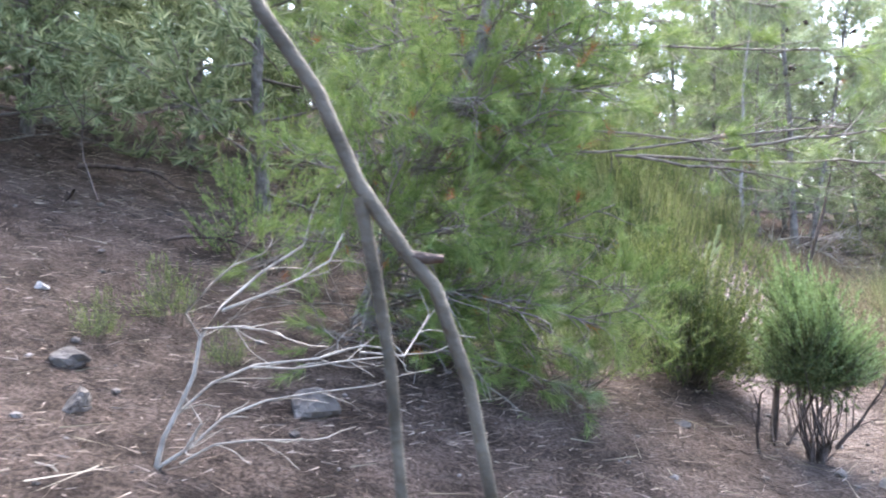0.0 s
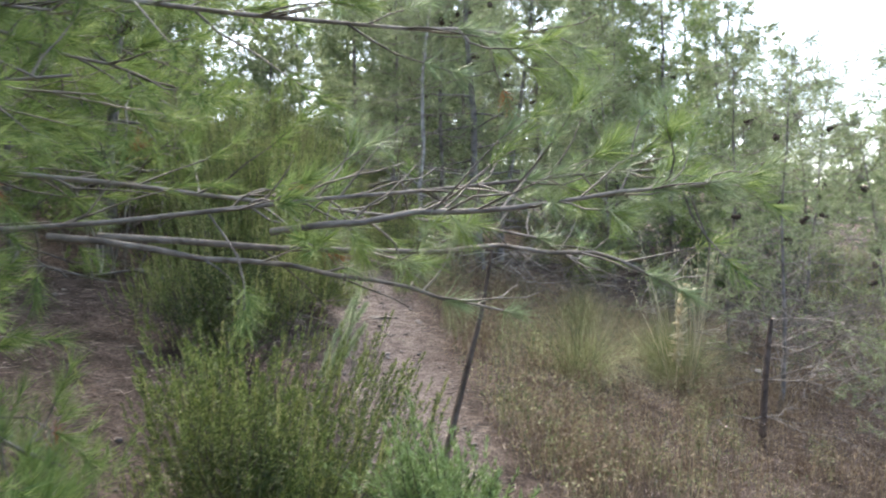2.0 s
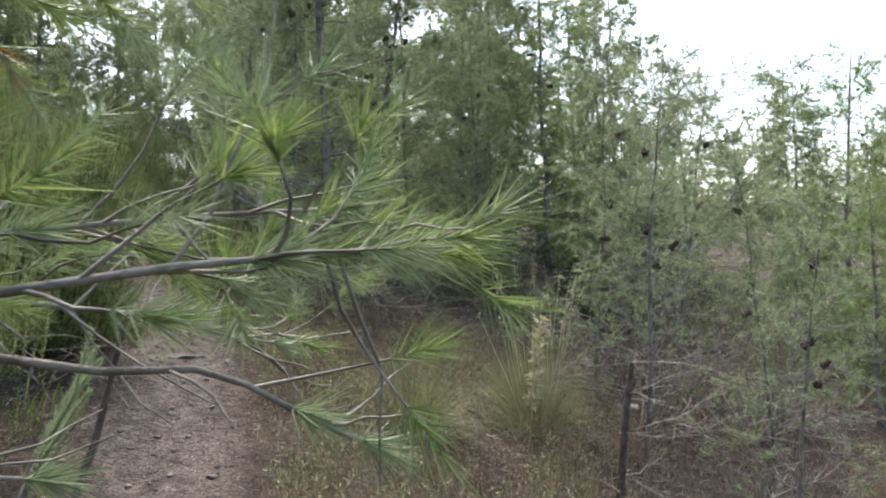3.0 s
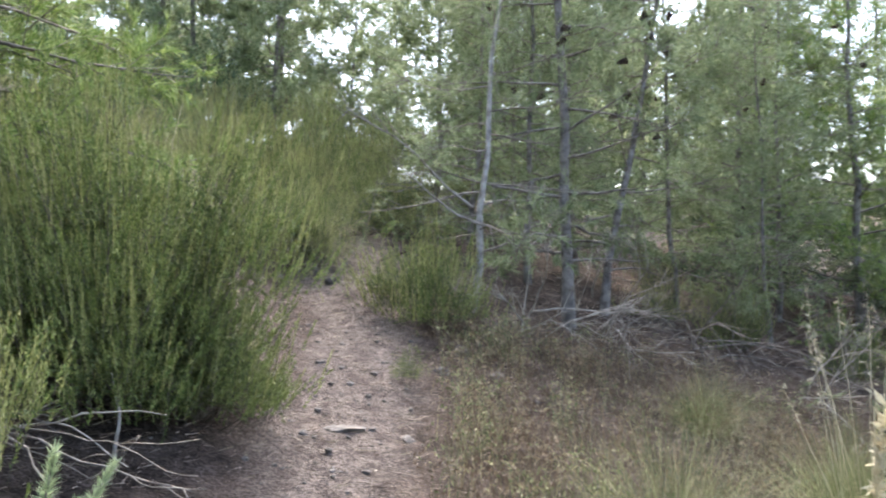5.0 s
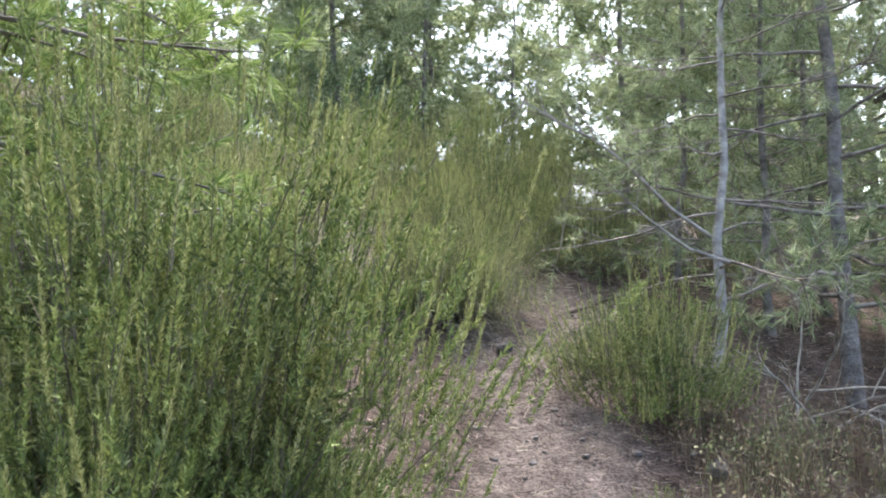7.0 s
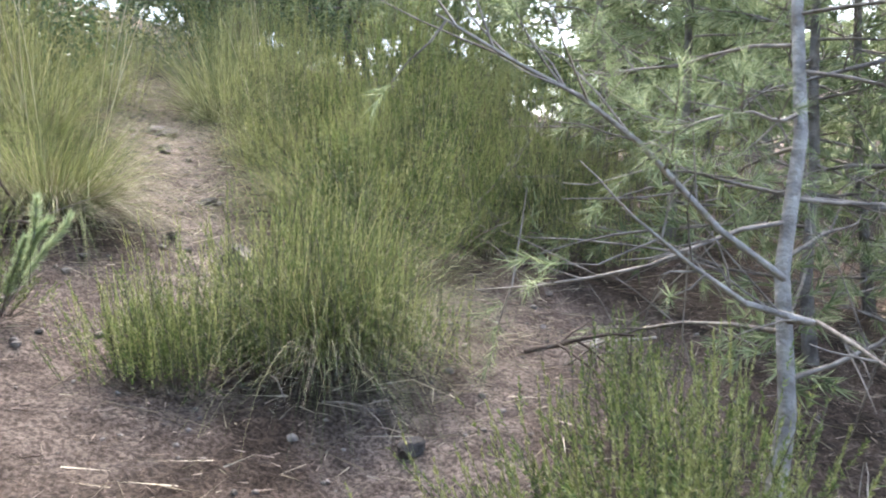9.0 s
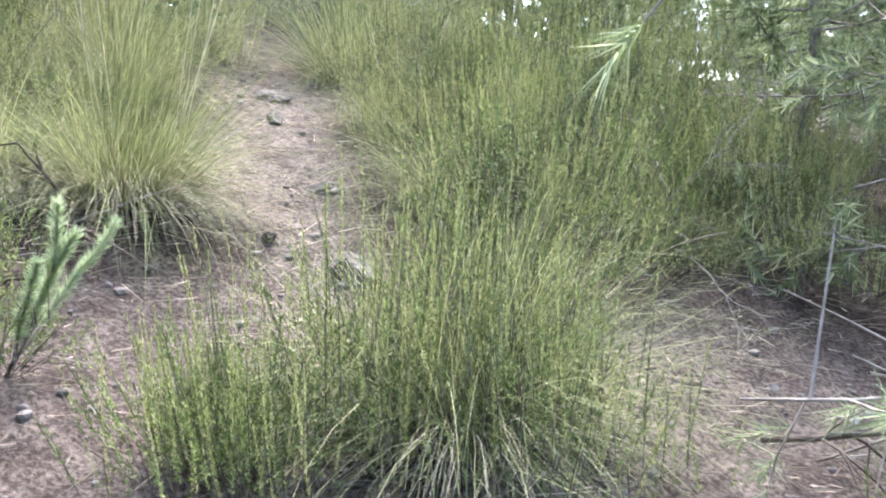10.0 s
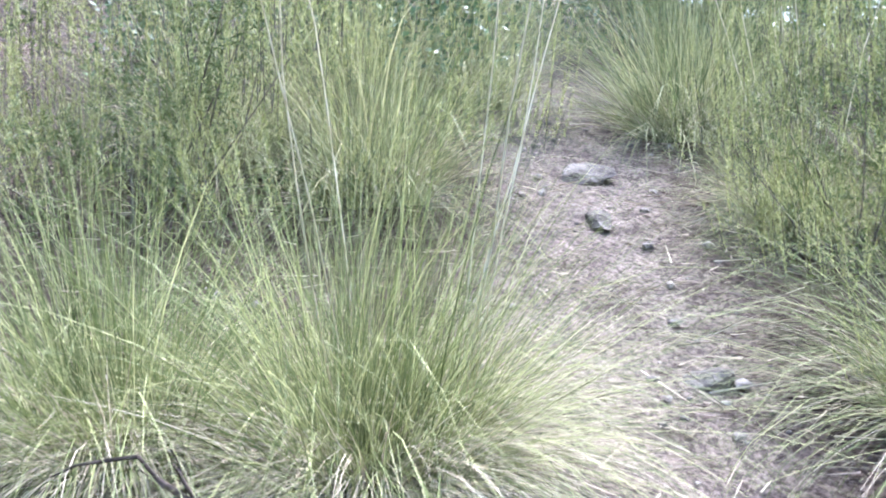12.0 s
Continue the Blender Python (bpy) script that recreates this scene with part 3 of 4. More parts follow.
# ---- shrubs ----
R = np.random.default_rng
put(rosemary(R(21), 0.48, 0.42, 0.84, 620, 90, mat=SPRIG, label="dark green rosemary bush beside the trail", pale=0.06), 1.34, 4.76, 0.3)
put(rosemary(R(22), 0.78, 0.74, 1.24, 1500, 140, label="large dense rosemary bush crowding the trail", pale=0.18), 1.70, 8.35, 0.9)
put(rosemary(R(35), 0.40, 0.42, 0.72, 480, 130, width=0.0042, label="bright rosemary growth spilling towards the trail", pale=0.2), 2.02, 8.42, 0.2)
put(rosemary(R(23), 0.46, 0.40, 0.62, 300, 90, label="small rosemary bush at the foot of a pine", pale=0.45, spike=(0.1, 0.22), loose=0.18), 3.27, 10.4, 2.0)
put(rosemary(R(24), 0.42, 0.5, 0.95, 360, 90, label="light green rosemary bush with tall spikes", pale=0.45), 1.45, 6.75, 1.0)
put(rosemary(R(25), 0.38, 0.24, 0.38, 260, 110, leaf=0.014, width=0.003, label="feathery rosemary bush in front of a grass tuft", pale=0.4, spike=(0.14, 0.3), upright=0.9, loose=0.2), 2.0, 11.28, 0.0)
put(rosemary(R(38), 0.36, 0.3, 0.6, 330, 110, leaf=0.014, width=0.003, label="feathery green rosemary bush growing through a grass tuft", pale=0.25, spike=(0.14, 0.3), upright=0.9, loose=0.2), 2.4, 11.42, 0.0)
put(rosemary(R(26), 0.7, 0.7, 1.25, 600, 70, label="rosemary thicket behind the big bush", pale=0.1), 0.75, 9.8, 0.0)
put(rosemary(R(27), 0.40, 0.35, 0.6, 260, 70, label="low rosemary shrub with yellow-green tips", pale=0.35), 2.42, 12.35, 0.0)
base_bush = put(rosemary(R(28), 0.6, 0.55, 0.85, 230, 100, leaf=0.016, width=0.0037, mat=SPRIG_PALE, label="pale yellow-green shrub on the slope", pale=0.6, upright=0.9, spike=(0.12, 0.26)), 0.1, 12.75, 0.0)
for x, y, a, s, text in ((0.25, 13.7, 2, 1.0, "pale shrub beside a hidden rock"), (-0.6, 12.3, 1, 1.1, "pale shrub on the bank"), (1.95, 13.7, 4, 0.85, "pale spiky shrub behind the grass tufts"), (2.3, 12.9, 5, 0.6, "pale spiky shrub beside the narrow trail"), (1.6, 15.6, 3, 1.0, "yellow-green shrub high on the slope"),
                         (-0.1, 15.2, 5, 1.1, "yellow-green shrub high on the slope"), (2.9, 13.6, 0.5, 0.85, "shrub under the pines"), (3.5, 14.6, 2.2, 1.0, "shrub under the pines"), (4.5, 13.9, 3.1, 0.9, "shrub under the pines"),
                         (5.8, 12.3, 1.1, 0.7, "low shrub at the edge of the dry grass"), (0.2, 10.9, 2.6, 0.9, "shrub at the foot of the bank"), (0.7, 16.6, 1.9, 1.2, "shrub high on the slope"), (2.6, 16.4, 0.2, 1.1, "shrub high on the slope")):
    again(base_bush, x, y, a, s, text)
green_bush = put(rosemary(R(36), 0.5, 0.45, 0.8, 330, 90, leaf=0.015, width=0.0033, label="green feathery shrub beside the narrow trail", pale=0.3, upright=0.7), 2.75, 13.2, 0.0)
for x, y, a, s, text in ((2.3, 13.7, 2, 0.9, "green feathery shrub on the slope"), (3.0, 12.75, 1, 0.6, "green feathery shrub above the bare hollow"), (2.5, 14.5, 3, 1.4, "tall green shrub high on the slope"), (3.4, 13.4, 0.8, 1.0, "green shrub under the pines"), (1.0, 10.6, 2.2, 0.8, "green shrub at the foot of the bank"), (6.4, 11.9, 1.2, 0.8, "green shrub at the edge of the dry field"), (7.3, 11.6, 3.2, 0.7, "green shrub at the edge of the dry field")):
    again(green_bush, x, y, a, s, text)
put(rosemary(R(30), 0.23, 0.2, 0.86, 330, 90, leaf=0.022, mat=JUNIPER, label="bright green shrub on bare dark stems", pale=0, lift=0.62, stem_mat=DARK_WOOD, spike=(0.08, 0.16), upright=0.6, name="green_shrub"), 1.72, 4.02)
stems = dead_wood(31, (1.66, 4.06, on_ground(1.66, 4.06) - 0.03), (0.05, 0.1, 1), 0.45, 0.011, 1, DARK_WOOD, "shrub_stems", "bare dark stems of a shrub", 7, 0.5)
seedling = put(rosemary(R(32), 0.16, 0.16, 0.22, 60, 50, leaf=0.014, width=0.003, mat=SPRIG, inner=False, label="small green seedling on the bank", pale=0, name="seedling"), -1.11, 3.6)
for x, y, s in ((-1.3, 3.2, 0.7), (1.05, 11.45, 1.3), (3.55, 11.6, 1.2), (1.25, 11.2, 1.0), (0.9, 11.35, 1.4), (3.4, 11.15, 1.3), (3.05, 9.2, 0.7), (-0.8, 3.3, 0.6)):
    again(seedling, x, y, x * 7, s, "small green seedling in bare earth")

put(rosemary(R(33), 0.4, 0.35, 0.85, 150, 60, leaf=0.03, mat=NEEDLE, inner=False, label="light green leafy shrub behind the pine trunk", pale=0.1, upright=0.6, lift=0.05, name="leafy_shrub"), -0.95, 4.7)
put(rosemary(R(34), 0.45, 0.4, 1.0, 260, 80, label="dark feathery rosemary at the bend", pale=0.03, upright=0.85), 1.25, 10.15)


def pine_seedling(x, y, lean, tall, label):
    """A young pine: bottle-brush shoots of short pale needles."""
    rng = R(37)
    ob = thing("pine_seedling", label, "pine seedling")
    for i in range(4):
        line = bent(rng, (0, 0, -0.03), (lean + rng.normal(0, 0.35), rng.normal(0, 0.35), 1), tall * rng.uniform(0.65, 1.0), 0.08, 0, 7)
        s, t = Soup(), Soup()
        tube(s, line, np.linspace(0.006, 0.002, 7), 5)
        stem = part("stem", s, TWIG, ob)
        brush(t, line[2:6], unit(line[3:7] - line[2:6]), np.linalg.norm(line[3:7] - line[2:6], axis=1), 260, 0.034, 0.003, rng, 40, 75)
        part("needle_sleeve", t, PALE_SHOOT, ob, "dense sleeve of pale needles")
    return put(ob, x, y)


pine_seedling(1.28, 11.25, 0.25, 0.5, "pine seedling with pale bottle-brush shoots")
pine_seedling(1.75, 6.35, 0.3, 0.85, "young pine shoot among rosemary")


put(rosemary(R(39), 0.42, 0.32, 0.66, 170, 70, leaf=0.05, width=0.0024, mat=NEEDLE, label="low green pine growth under the overhanging limbs", pale=0.0, upright=0.5, inner=False, name="young_pine_growth"), 0.62, 4.15)


# dark broadleaf bush
def mastic(seed, x, y, r, hz, label):
    rng = R(seed)
    bush = thing("mastic_bush", label, "shrub", "dark evergreen bushes")
    s, w = Soup(), Soup()
    n = 9000
    d = unit(rng.normal(size=(n, 3)) + [0, 0, 0.3])
    lump = 1 + 0.25 * np.sin(4 * np.arctan2(d[:, 1], d[:, 0]) + seed) * d[:, 2]
    p = d * (r * lump * rng.uniform(0.7, 1.03, n))[:, None]
    p[:, 2] = np.abs(p[:, 2]) * hz / r + 0.05
    leaves(s, p, unit(rng.normal(size=(n, 3)) + d), rng.uniform(0.03, 0.05, n), rng.uniform(0.014, 0.022, n), rng, True)
    for i in range(14):
        twiggy(rng, w, (0, 0, -0.05), unit(rng.normal(size=3) + [0, 0, 1.5]), hz * 0.8, 0.012, 1, 4)
    part("stems", w, DARK_WOOD, bush)
    part("foliage", s, DARK_LEAF, bush)
    return put(bush, x, y)


mastic(41, -0.35, 14.3, 0.9, 1.1, "dark glossy mastic bush at the top of the slope")
mastic(42, 9.6, 12.8, 1.3, 1.2, "dark evergreen bush in the hollow")
mastic(43, 8.2, 14.5, 1.2, 1.3, "dark evergreen bush behind the dry grass")
mastic(44, 0.8, 17.2, 1.3, 1.4, "dark evergreen bush high on the slope")
again(base_bush, 3.5, 12.95, 1.3, 0.7, "shrub in the shade beside the bare hollow")
again(base_bush, 9.9, 11.4, 0.3, 1.2, "yellow-green shrub beside the field")
again(base_bush, 11.8, 9.4, 4.3, 1.5, "yellow-green shrub beside the field")
again(base_bush, 8.9, 9.3, 2.3, 0.8, "yellow-green shrub beside the field")

# ---- grass tufts ----
put(esparto(R(51), 0.17, 0.68, 2200, "big esparto tussock of yellow-green blades over straw", wind=(0.45, -0.2), dry=0.8), 1.06, 12.25)
put(esparto(R(52), 0.15, 0.60, 1500, "esparto tussock leaning over the bare earth", wind=(0.1, -0.2), dry=0.7), 0.62, 12.08)
put(esparto(R(53), 0.17, 0.72, 2200, "soft green esparto tussock spilling over the trail", wind=(0.5, 0.0), dry=0.35, mat=GREEN_GRASS), 2.35, 11.55)
put(esparto(R(54), 0.2, 0.8, 2200, "yellow-green esparto tussock on the slope", wind=(-0.3, -0.35), dry=0.35), 1.75, 13.95, 0.0, 0.75)
put(esparto(R(56), 0.16, 0.75, 650, "loose esparto tuft arching across the narrow trail", wind=(-1.3, -0.3), dry=0.5), 2.1, 13.0)
tuft = put(esparto(R(55), 0.14, 0.66, 1500, "green grass tuft among dry grass", wind=(0, 0), dry=0.2, mat=GREEN_GRASS), 3.95, 7.65)
for x, y, s, text in ((5.15, 8.15, 1.1, "green grass tuft beside a dry flower stalk"), (1.2, 14.9, 1.3, "grass tuft on the slope"), 
                      (5.3, 8.6, 0.9, "grass tuft in the dry field"), (0.3, 14.6, 1.3, "grass tuft on the slope"), (5.0, 9.6, 0.7, "grass tuft in the dry field"), (0.0, 13.2, 1.2, "grass tuft on the bank"),
                      (1.35, 15.9, 1.4, "grass tuft high on the slope"), (0.5, 13.3, 1.2, "grass tuft on the bank")):
    again(tuft, x, y, x * 5 + y, s, text)

# ---- young pines and the wood behind ----
pale_limbs = [((-0.02, -0.14, 0.78), (-0.22, -0.18, 0.92), (-0.46, -0.29, 1.14), (-0.62, -0.35, 1.25), (-0.8, -0.42, 1.33), (-0.98, -0.5, 1.42)),
              ((0.08, -0.1, 0.65), (-0.15, -0.2, 0.72), (-0.35, -0.35, 0.84), (-0.55, -0.5, 0.98))]
put(pine(R(61), 4.6, 0.03, 0.1, 1.25, 36, 14, 32, (0.55, 0.75), bark=PALE_BARK, cones=5, crown_from=0.35, bare=0.5, label="slender pale-barked pine with bare lower limbs", group="pines", width=0.0024, extra=pale_limbs), 3.72, 10.85)
put(pine(R(62), 6.5, 0.05, 0.08, 1.3, 46, 14, 20, (0.0, 0.2), cones=16, crown_from=0.35, label="straight grey-barked pine with cones", group="pines", width=0.007, length=0.085), 4.62, 11.3)
put(pine(R(63), 5.6, 0.04, 0.08, 1.2, 38, 14, 20, (1.2, 0.9), cones=26, crown_from=0.35, label="leaning pine hung with cones", group="pines", width=0.007, length=0.085), 5.14, 11.95)
thin = put(pine(R(64), 5.2, 0.032, 0.06, 1.25, 50, 16, 15, (0.2, 0.2), cones=4, crown_from=0.3, bare=0.8, label="thin pine trunk in the wood", group="pines", width=0.0095, length=0.1), 4.55, 12.4)
sparse = put(pine(R(65), 3.1, 0.021, 0.12, 0.75, 38, 11, 18, (0.3, 0.15), bark=BARK, cones=4, crown_from=0.42, bare=0.2, label="sparse young pine in the dry field", group="pines", width=0.0042, length=0.07), 5.82, 7.77)
near_pine = put(pine(R(68), 5.0, 0.055, 0.04, 1.5, 52, 18, 18, (0.1, -0.1), needle_mat=NEEDLE, cones=3, crown_from=0.1, bare=1.0, label="bushy green pine behind the shrubs", group="pines", width=0.007, length=0.09), 0.1, 9.75)
put(pine(R(69), 4.4, 0.05, 0.12, 1.55, 58, 20, 24, (0.3, -0.1), needle_mat=NEEDLE, cones=3, crown_from=0.05, bare=1.0, label="pine reaching over the big rosemary bush", group="pines", width=0.0055, length=0.095), 0.65, 8.75)
again(near_pine, -0.9, 8.2, 1, 0.85)
again(near_pine, 8.4, 13.0, 3.3, 0.95, "fresh green pine behind the dry field")
again(near_pine, 11.6, 10.2, 0.3, 0.55, "fresh green young pine beside the field")
again(near_pine, -0.35, 6.9, 2.6, 0.7)
again(near_pine, 0.2, 7.95, 3.9, 0.5, "low green pine beside the big rosemary bush")
again(near_pine, 10.2, 9.2, 1.6, 0.62, "fresh green young pine beside the field")
again(near_pine, 12.6, 11.6, 4.6, 0.9, "fresh green pine beside the field")
bushy = put(pine(R(66), 5.5, 0.05, 0.02, 1.7, 50, 20, 10, (0.1, -0.1), needle_mat=NEEDLE_FAR, cones=0, crown_from=0.05, bare=1.0, label="bushy green pine in the wood", group="pines", width=0.019, length=0.13, thick=1.6), -1.3, 6.2)
again(sparse, 5.56, 6.2, 5.6, 0.75, "leaning sparse young pine in the dry field")
again(sparse, 7.3, 7.9, 2.0, 0.95, "sparse young pine at the field's edge")
again(sparse, 6.6, 9.4, 4.0, 1.05, "sparse young pine at the field's edge")
again(sparse, 8.2, 10.2, 5.0, 1.15, "sparse young pine at the field's edge")
for x, y, a, s in ((5.3, 13.3, 1, 1.0), (6.2, 12.8, 2, 0.9), (7.6, 13.3, 3, 0.95), (7.5, 14.2, 4, 1.0), (4.2, 13.6, 5, 1.0), (6.9, 12.2, 1.2, 0.7)):
    again(thin, x, y, a, s)
for x, y, a, s in ((-2.4, 8.2, 3, 1.0), (-2.6, 13.6, 4.4, 0.8), (-2.0, 11.5, 2.5, 1.0), (1.9, 17.6, 0.4, 0.9), (3.0, 17.2, 1.4, 0.62), (3.9, 19.5, 2.4, 0.85), (4.7, 16.7, 1.2, 0.65), (8.6, 16.0, 5, 1.1), (10.8, 14.6, 4, 0.95), (12.3, 12.2, 1.7, 0.72), (13.2, 10.2, 0.2, 0.55), (11.5, 17, 2.2, 1.15), (14.2, 14, 3, 0.8), (9.0, 12.2, 5.1, 0.5), (11.0, 11.0, 3.1, 0.42), (15, 8.6, 1, 0.5), (16.5, 13.5, 2, 0.75), (4.0, 15.0, 2, 0.85),
                   (0.5, 18.5, 2.4, 1.1), (-3.8, 16.0, 3.6, 1.0), (-3.2, 6.6, 0.8, 0.9), (-4.5, 9.5, 1.8, 1.1), (-2.9, 5.4, 5.2, 0.7), (9.8, 13.6, 2.9, 0.8), (13.5, 16, 3, 0.8), (15.5, 11.5, 2, 0.7), (6.4, 19.5, 3, 1.2), (10.5, 19, 5, 1.0), (-0.5, 21.5, 1, 1.3), (-5, 14, 0, 1.2), (-4.5, 5.0, 2, 0.9), (-6, 7, 4, 1.1), (7.8, 18, 1, 1.1), (-1.6, 9.3, 0.3, 0.85), (-3.0, 12.3, 2.0, 1.0), (0.0, 18.6, 0.7, 0.9), (3.4, 18.4, 0.7, 0.5), (5.6, 18.0, 1.7, 1.2), (-3.4, 7.4, 2.7, 1.0), (-5.2, 5.6, 2.2, 1.1), (2.0, 19.2, 5.0, 1.0), (-2.6, 17.5, 4.0, 1.2), (9.6, 17.6, 0.9, 1.1)):
    again(bushy, x, y, a, s)
far_pine = put(pine(R(67), 9, 0.12, 0.03, 2.6, 40, 15, 8, (0.3, 0.2), cones=0, crown_from=0.05, bare=1, label="tall pine in the distant wood", group="pines", width=0.09, length=0.36, sides=6, thick=2.5), 8.5, 24)
rng = R(71)
for i in range(40):
    a = radians(-75 + 145 * (i + rng.random()) / 40)
    d = rng.uniform(22, 50)
    x, y = 2 + d * math.sin(a), 6 + d * math.cos(a)
    again(far_pine, x, y, rng.uniform(0, 6), rng.uniform(0.4, 0.6) if a > 0.62 else rng.uniform(0.5, 0.62) if 0.02 < a < 0.15 else rng.uniform(0.75, 1.1))


# unseen pines, added out of view to enclose the place and its light
for x, y, a, s in ((-4, -5, 1, 1.0), (-1, -7, 2, 1.1), (3, -6, 3, 1.0), (6.5, -4.5, 4, 0.9), (-6.5, -1.5, 5, 1.1), (9, -1, 0, 0.9), (-6, 2, 2, 1.0), (11, 3, 1, 0.8)):
    again(bushy, x, y, a, s, "added bushy green pine, out of view lower on the slope")


# ---- far wooded hill ----
def far_hill():
    rng = R(72)
    hill = thing("hill", "distant wooded hillside", "hill")
    s, t = Soup(), Soup()
    u, v = np.meshgrid(np.linspace(-1, 1, 60), np.linspace(0, 1, 20))
    x, y = 110 + 120 * u, 130 + 60 * v - 60 * u
    z = -6 + 26 * np.sin(v * 1.5) * (1 - 0.35 * u ** 2) + 1.5 * np.sin(6 * u + 2) + rng.normal(0, 0.3, u.shape)
    i, j = np.meshgrid(np.arange(19), np.arange(59), indexing="ij")
    s.add(np.stack([x, y, z], -1), np.stack([i * 60 + j, i * 60 + j + 1, (i + 1) * 60 + j + 1, (i + 1) * 60 + j], -1).reshape(-1, 4))
    part("hillside", s, LITTER, hill)
    k = rng.integers(0, x.size, 420)
    c = np.stack([x.ravel()[k], y.ravel()[k], z.ravel()[k] + 2.5], -1)
    n = 50
    d = unit(rng.normal(size=(len(c), n, 3)))
    p = c[:, None] + d * rng.uniform(0.5, 1, (len(c), n, 1)) * [3.0, 3.0, 2.4]
    leaves(t, p.reshape(-1, 3), unit(rng.normal(size=(len(c) * n, 3))), rng.uniform(0.7, 1.4, len(c) * n), np.full(len(c) * n, 0.8), rng, True)
    tagged(part("far_trees", t, NEEDLE_FAR, hill), kind="stuff")


far_hill()

# ---- dead saplings, fallen branches ----
sap = thing("dead_sapling", "thin forked dead sapling close to the trail", "dead sapling", at=(0, 0, 0))
for line, r in ((((-0.20, 0.70, 1.66), (-0.144, 0.69, 1.515), (-0.097, 0.685, 1.447), (-0.066, 0.68, 1.378), (-0.028, 0.68, 1.322), (-0.006, 0.68, 1.296), (0.02, 0.68, 1.222), (0.037, 0.68, 1.136), (0.05, 0.7, 0.8), (0.06, 0.73, 0.3), (0.06, 0.75, on_ground(0.06, 0.75) - 0.05)), 0.0062),
                (((-0.064, 0.68, 1.365), (-0.053, 0.685, 1.309), (-0.041, 0.69, 1.24), (-0.032, 0.69, 1.14), (-0.03, 0.7, 0.8), (-0.03, 0.72, on_ground(-0.03, 0.72) - 0.05)), 0.0055)):
    s = Soup()
    tube(s, line, np.linspace(r * 1.05, r * 0.75, len(line)), 7)
    part("stem", s, BUSH_WOOD, sap)
s = Soup()
tube(s, ((-0.026, 0.68, 1.32), (-0.01, 0.68, 1.318), (0.0, 0.682, 1.318)), [0.005, 0.0045, 0.003], 5)
part("stub", s, DARK_WOOD, sap, "broken side stub")

stick = thing("dead_sapling", "leaning dark dead stick beside the green shrub", "dead sapling")
z0 = on_ground(1.6, 4.22)
s = Soup()
tube(s, ((1.60, 4.22, z0 - 0.05), (1.63, 4.24, z0 + 0.25), (1.72, 4.28, z0 + 0.5), (1.83, 4.34, z0 + 0.82), (1.93, 4.38, z0 + 1.1), (1.98, 4.4, z0 + 1.3)), [0.015, 0.014, 0.012, 0.010, 0.008, 0.004], 6)
part("stem", s, DARK_WOOD, stick)
s = Soup()
twiggy(R(81), s, (1.64, 4.24, z0 + 0.3), (0.5, -0.2, 0.6), 0.4, 0.006, 1, 4)
part("twig", s, DARK_WOOD, stick)

def bleached_branch(x, y):
    rng = R(82)
    ob = thing("fallen_branch", "bleached bare forking branch sprawling over the ground", "dead branch", at=(x, y, on_ground(x, y)))
    forks = (
             (((-0.025, 0.0, 0.0), (-0.005, 0.0, 0.086), (0.036, 0.0, 0.168), (0.08, 0.0, 0.267), (0.097, 0.0, 0.373), (0.159, 0.0, 0.464), (0.274, 0.0, 0.562), (0.389, 0.0, 0.636)), 0.0085),
             (((0.159, 0.0, 0.451), (0.274, 0.025, 0.497), (0.373, 0.05, 0.543), (0.455, 0.075, 0.595), (0.491, 0.1, 0.677)), 0.0055),
             (((0.097, -0.0, 0.373), (0.061, -0.025, 0.444), (0.143, -0.05, 0.529), (0.208, -0.075, 0.579), (0.291, -0.1, 0.608)), 0.004),
             (((0.102, -0.0, 0.398), (0.208, -0.06, 0.408), (0.34, -0.12, 0.395)), 0.004),
             (((0.028, 0.0, 0.152), (0.126, 0.024, 0.242), (0.241, 0.048, 0.291), (0.422, 0.072, 0.308), (0.553, 0.096, 0.345), (0.636, 0.12, 0.332)), 0.005),
             (((-0.025, -0.0, 0.0), (0.069, -0.04, 0.061), (0.126, -0.08, 0.143)), 0.008),
             (((0.069, 0.0, 0.061), (0.159, 0.025, 0.143), (0.274, 0.05, 0.188), (0.422, 0.075, 0.209), (0.586, 0.1, 0.226)), 0.005),
             (((0.044, -0.0, 0.017), (0.143, -0.017, 0.073), (0.258, -0.033, 0.089), (0.422, -0.05, 0.092)), 0.005),
             (((0.553, 0.0, 0.332), (0.677, 0.067, 0.316), (0.718, 0.133, 0.382), (0.746, 0.2, 0.431)), 0.004),
             (((0.241, 0.0, 0.291), (0.356, 0.05, 0.28), (0.504, 0.1, 0.299), (0.709, 0.15, 0.316)), 0.0035),
             (((-0.498, -0.0, 0.073), (-0.383, -0.075, 0.045), (-0.252, -0.15, 0.04)), 0.006),
    )
    for line, r in forks:
        s = Soup()
        line = np.array(line)
        tube(s, line, np.linspace(r, max(0.0022, r * 0.45), len(line)), 6)
        for j in range(5):
            q = line[rng.integers(1, len(line))]
            twiggy(rng, s, q, unit(line[-1] - line[0]) + rng.normal(0, 0.45, 3), rng.uniform(0.06, 0.2), 0.0022, 0, 3)
        part("branch", s, DEAD_WOOD, ob)


bleached_branch(-0.79, 2.49)


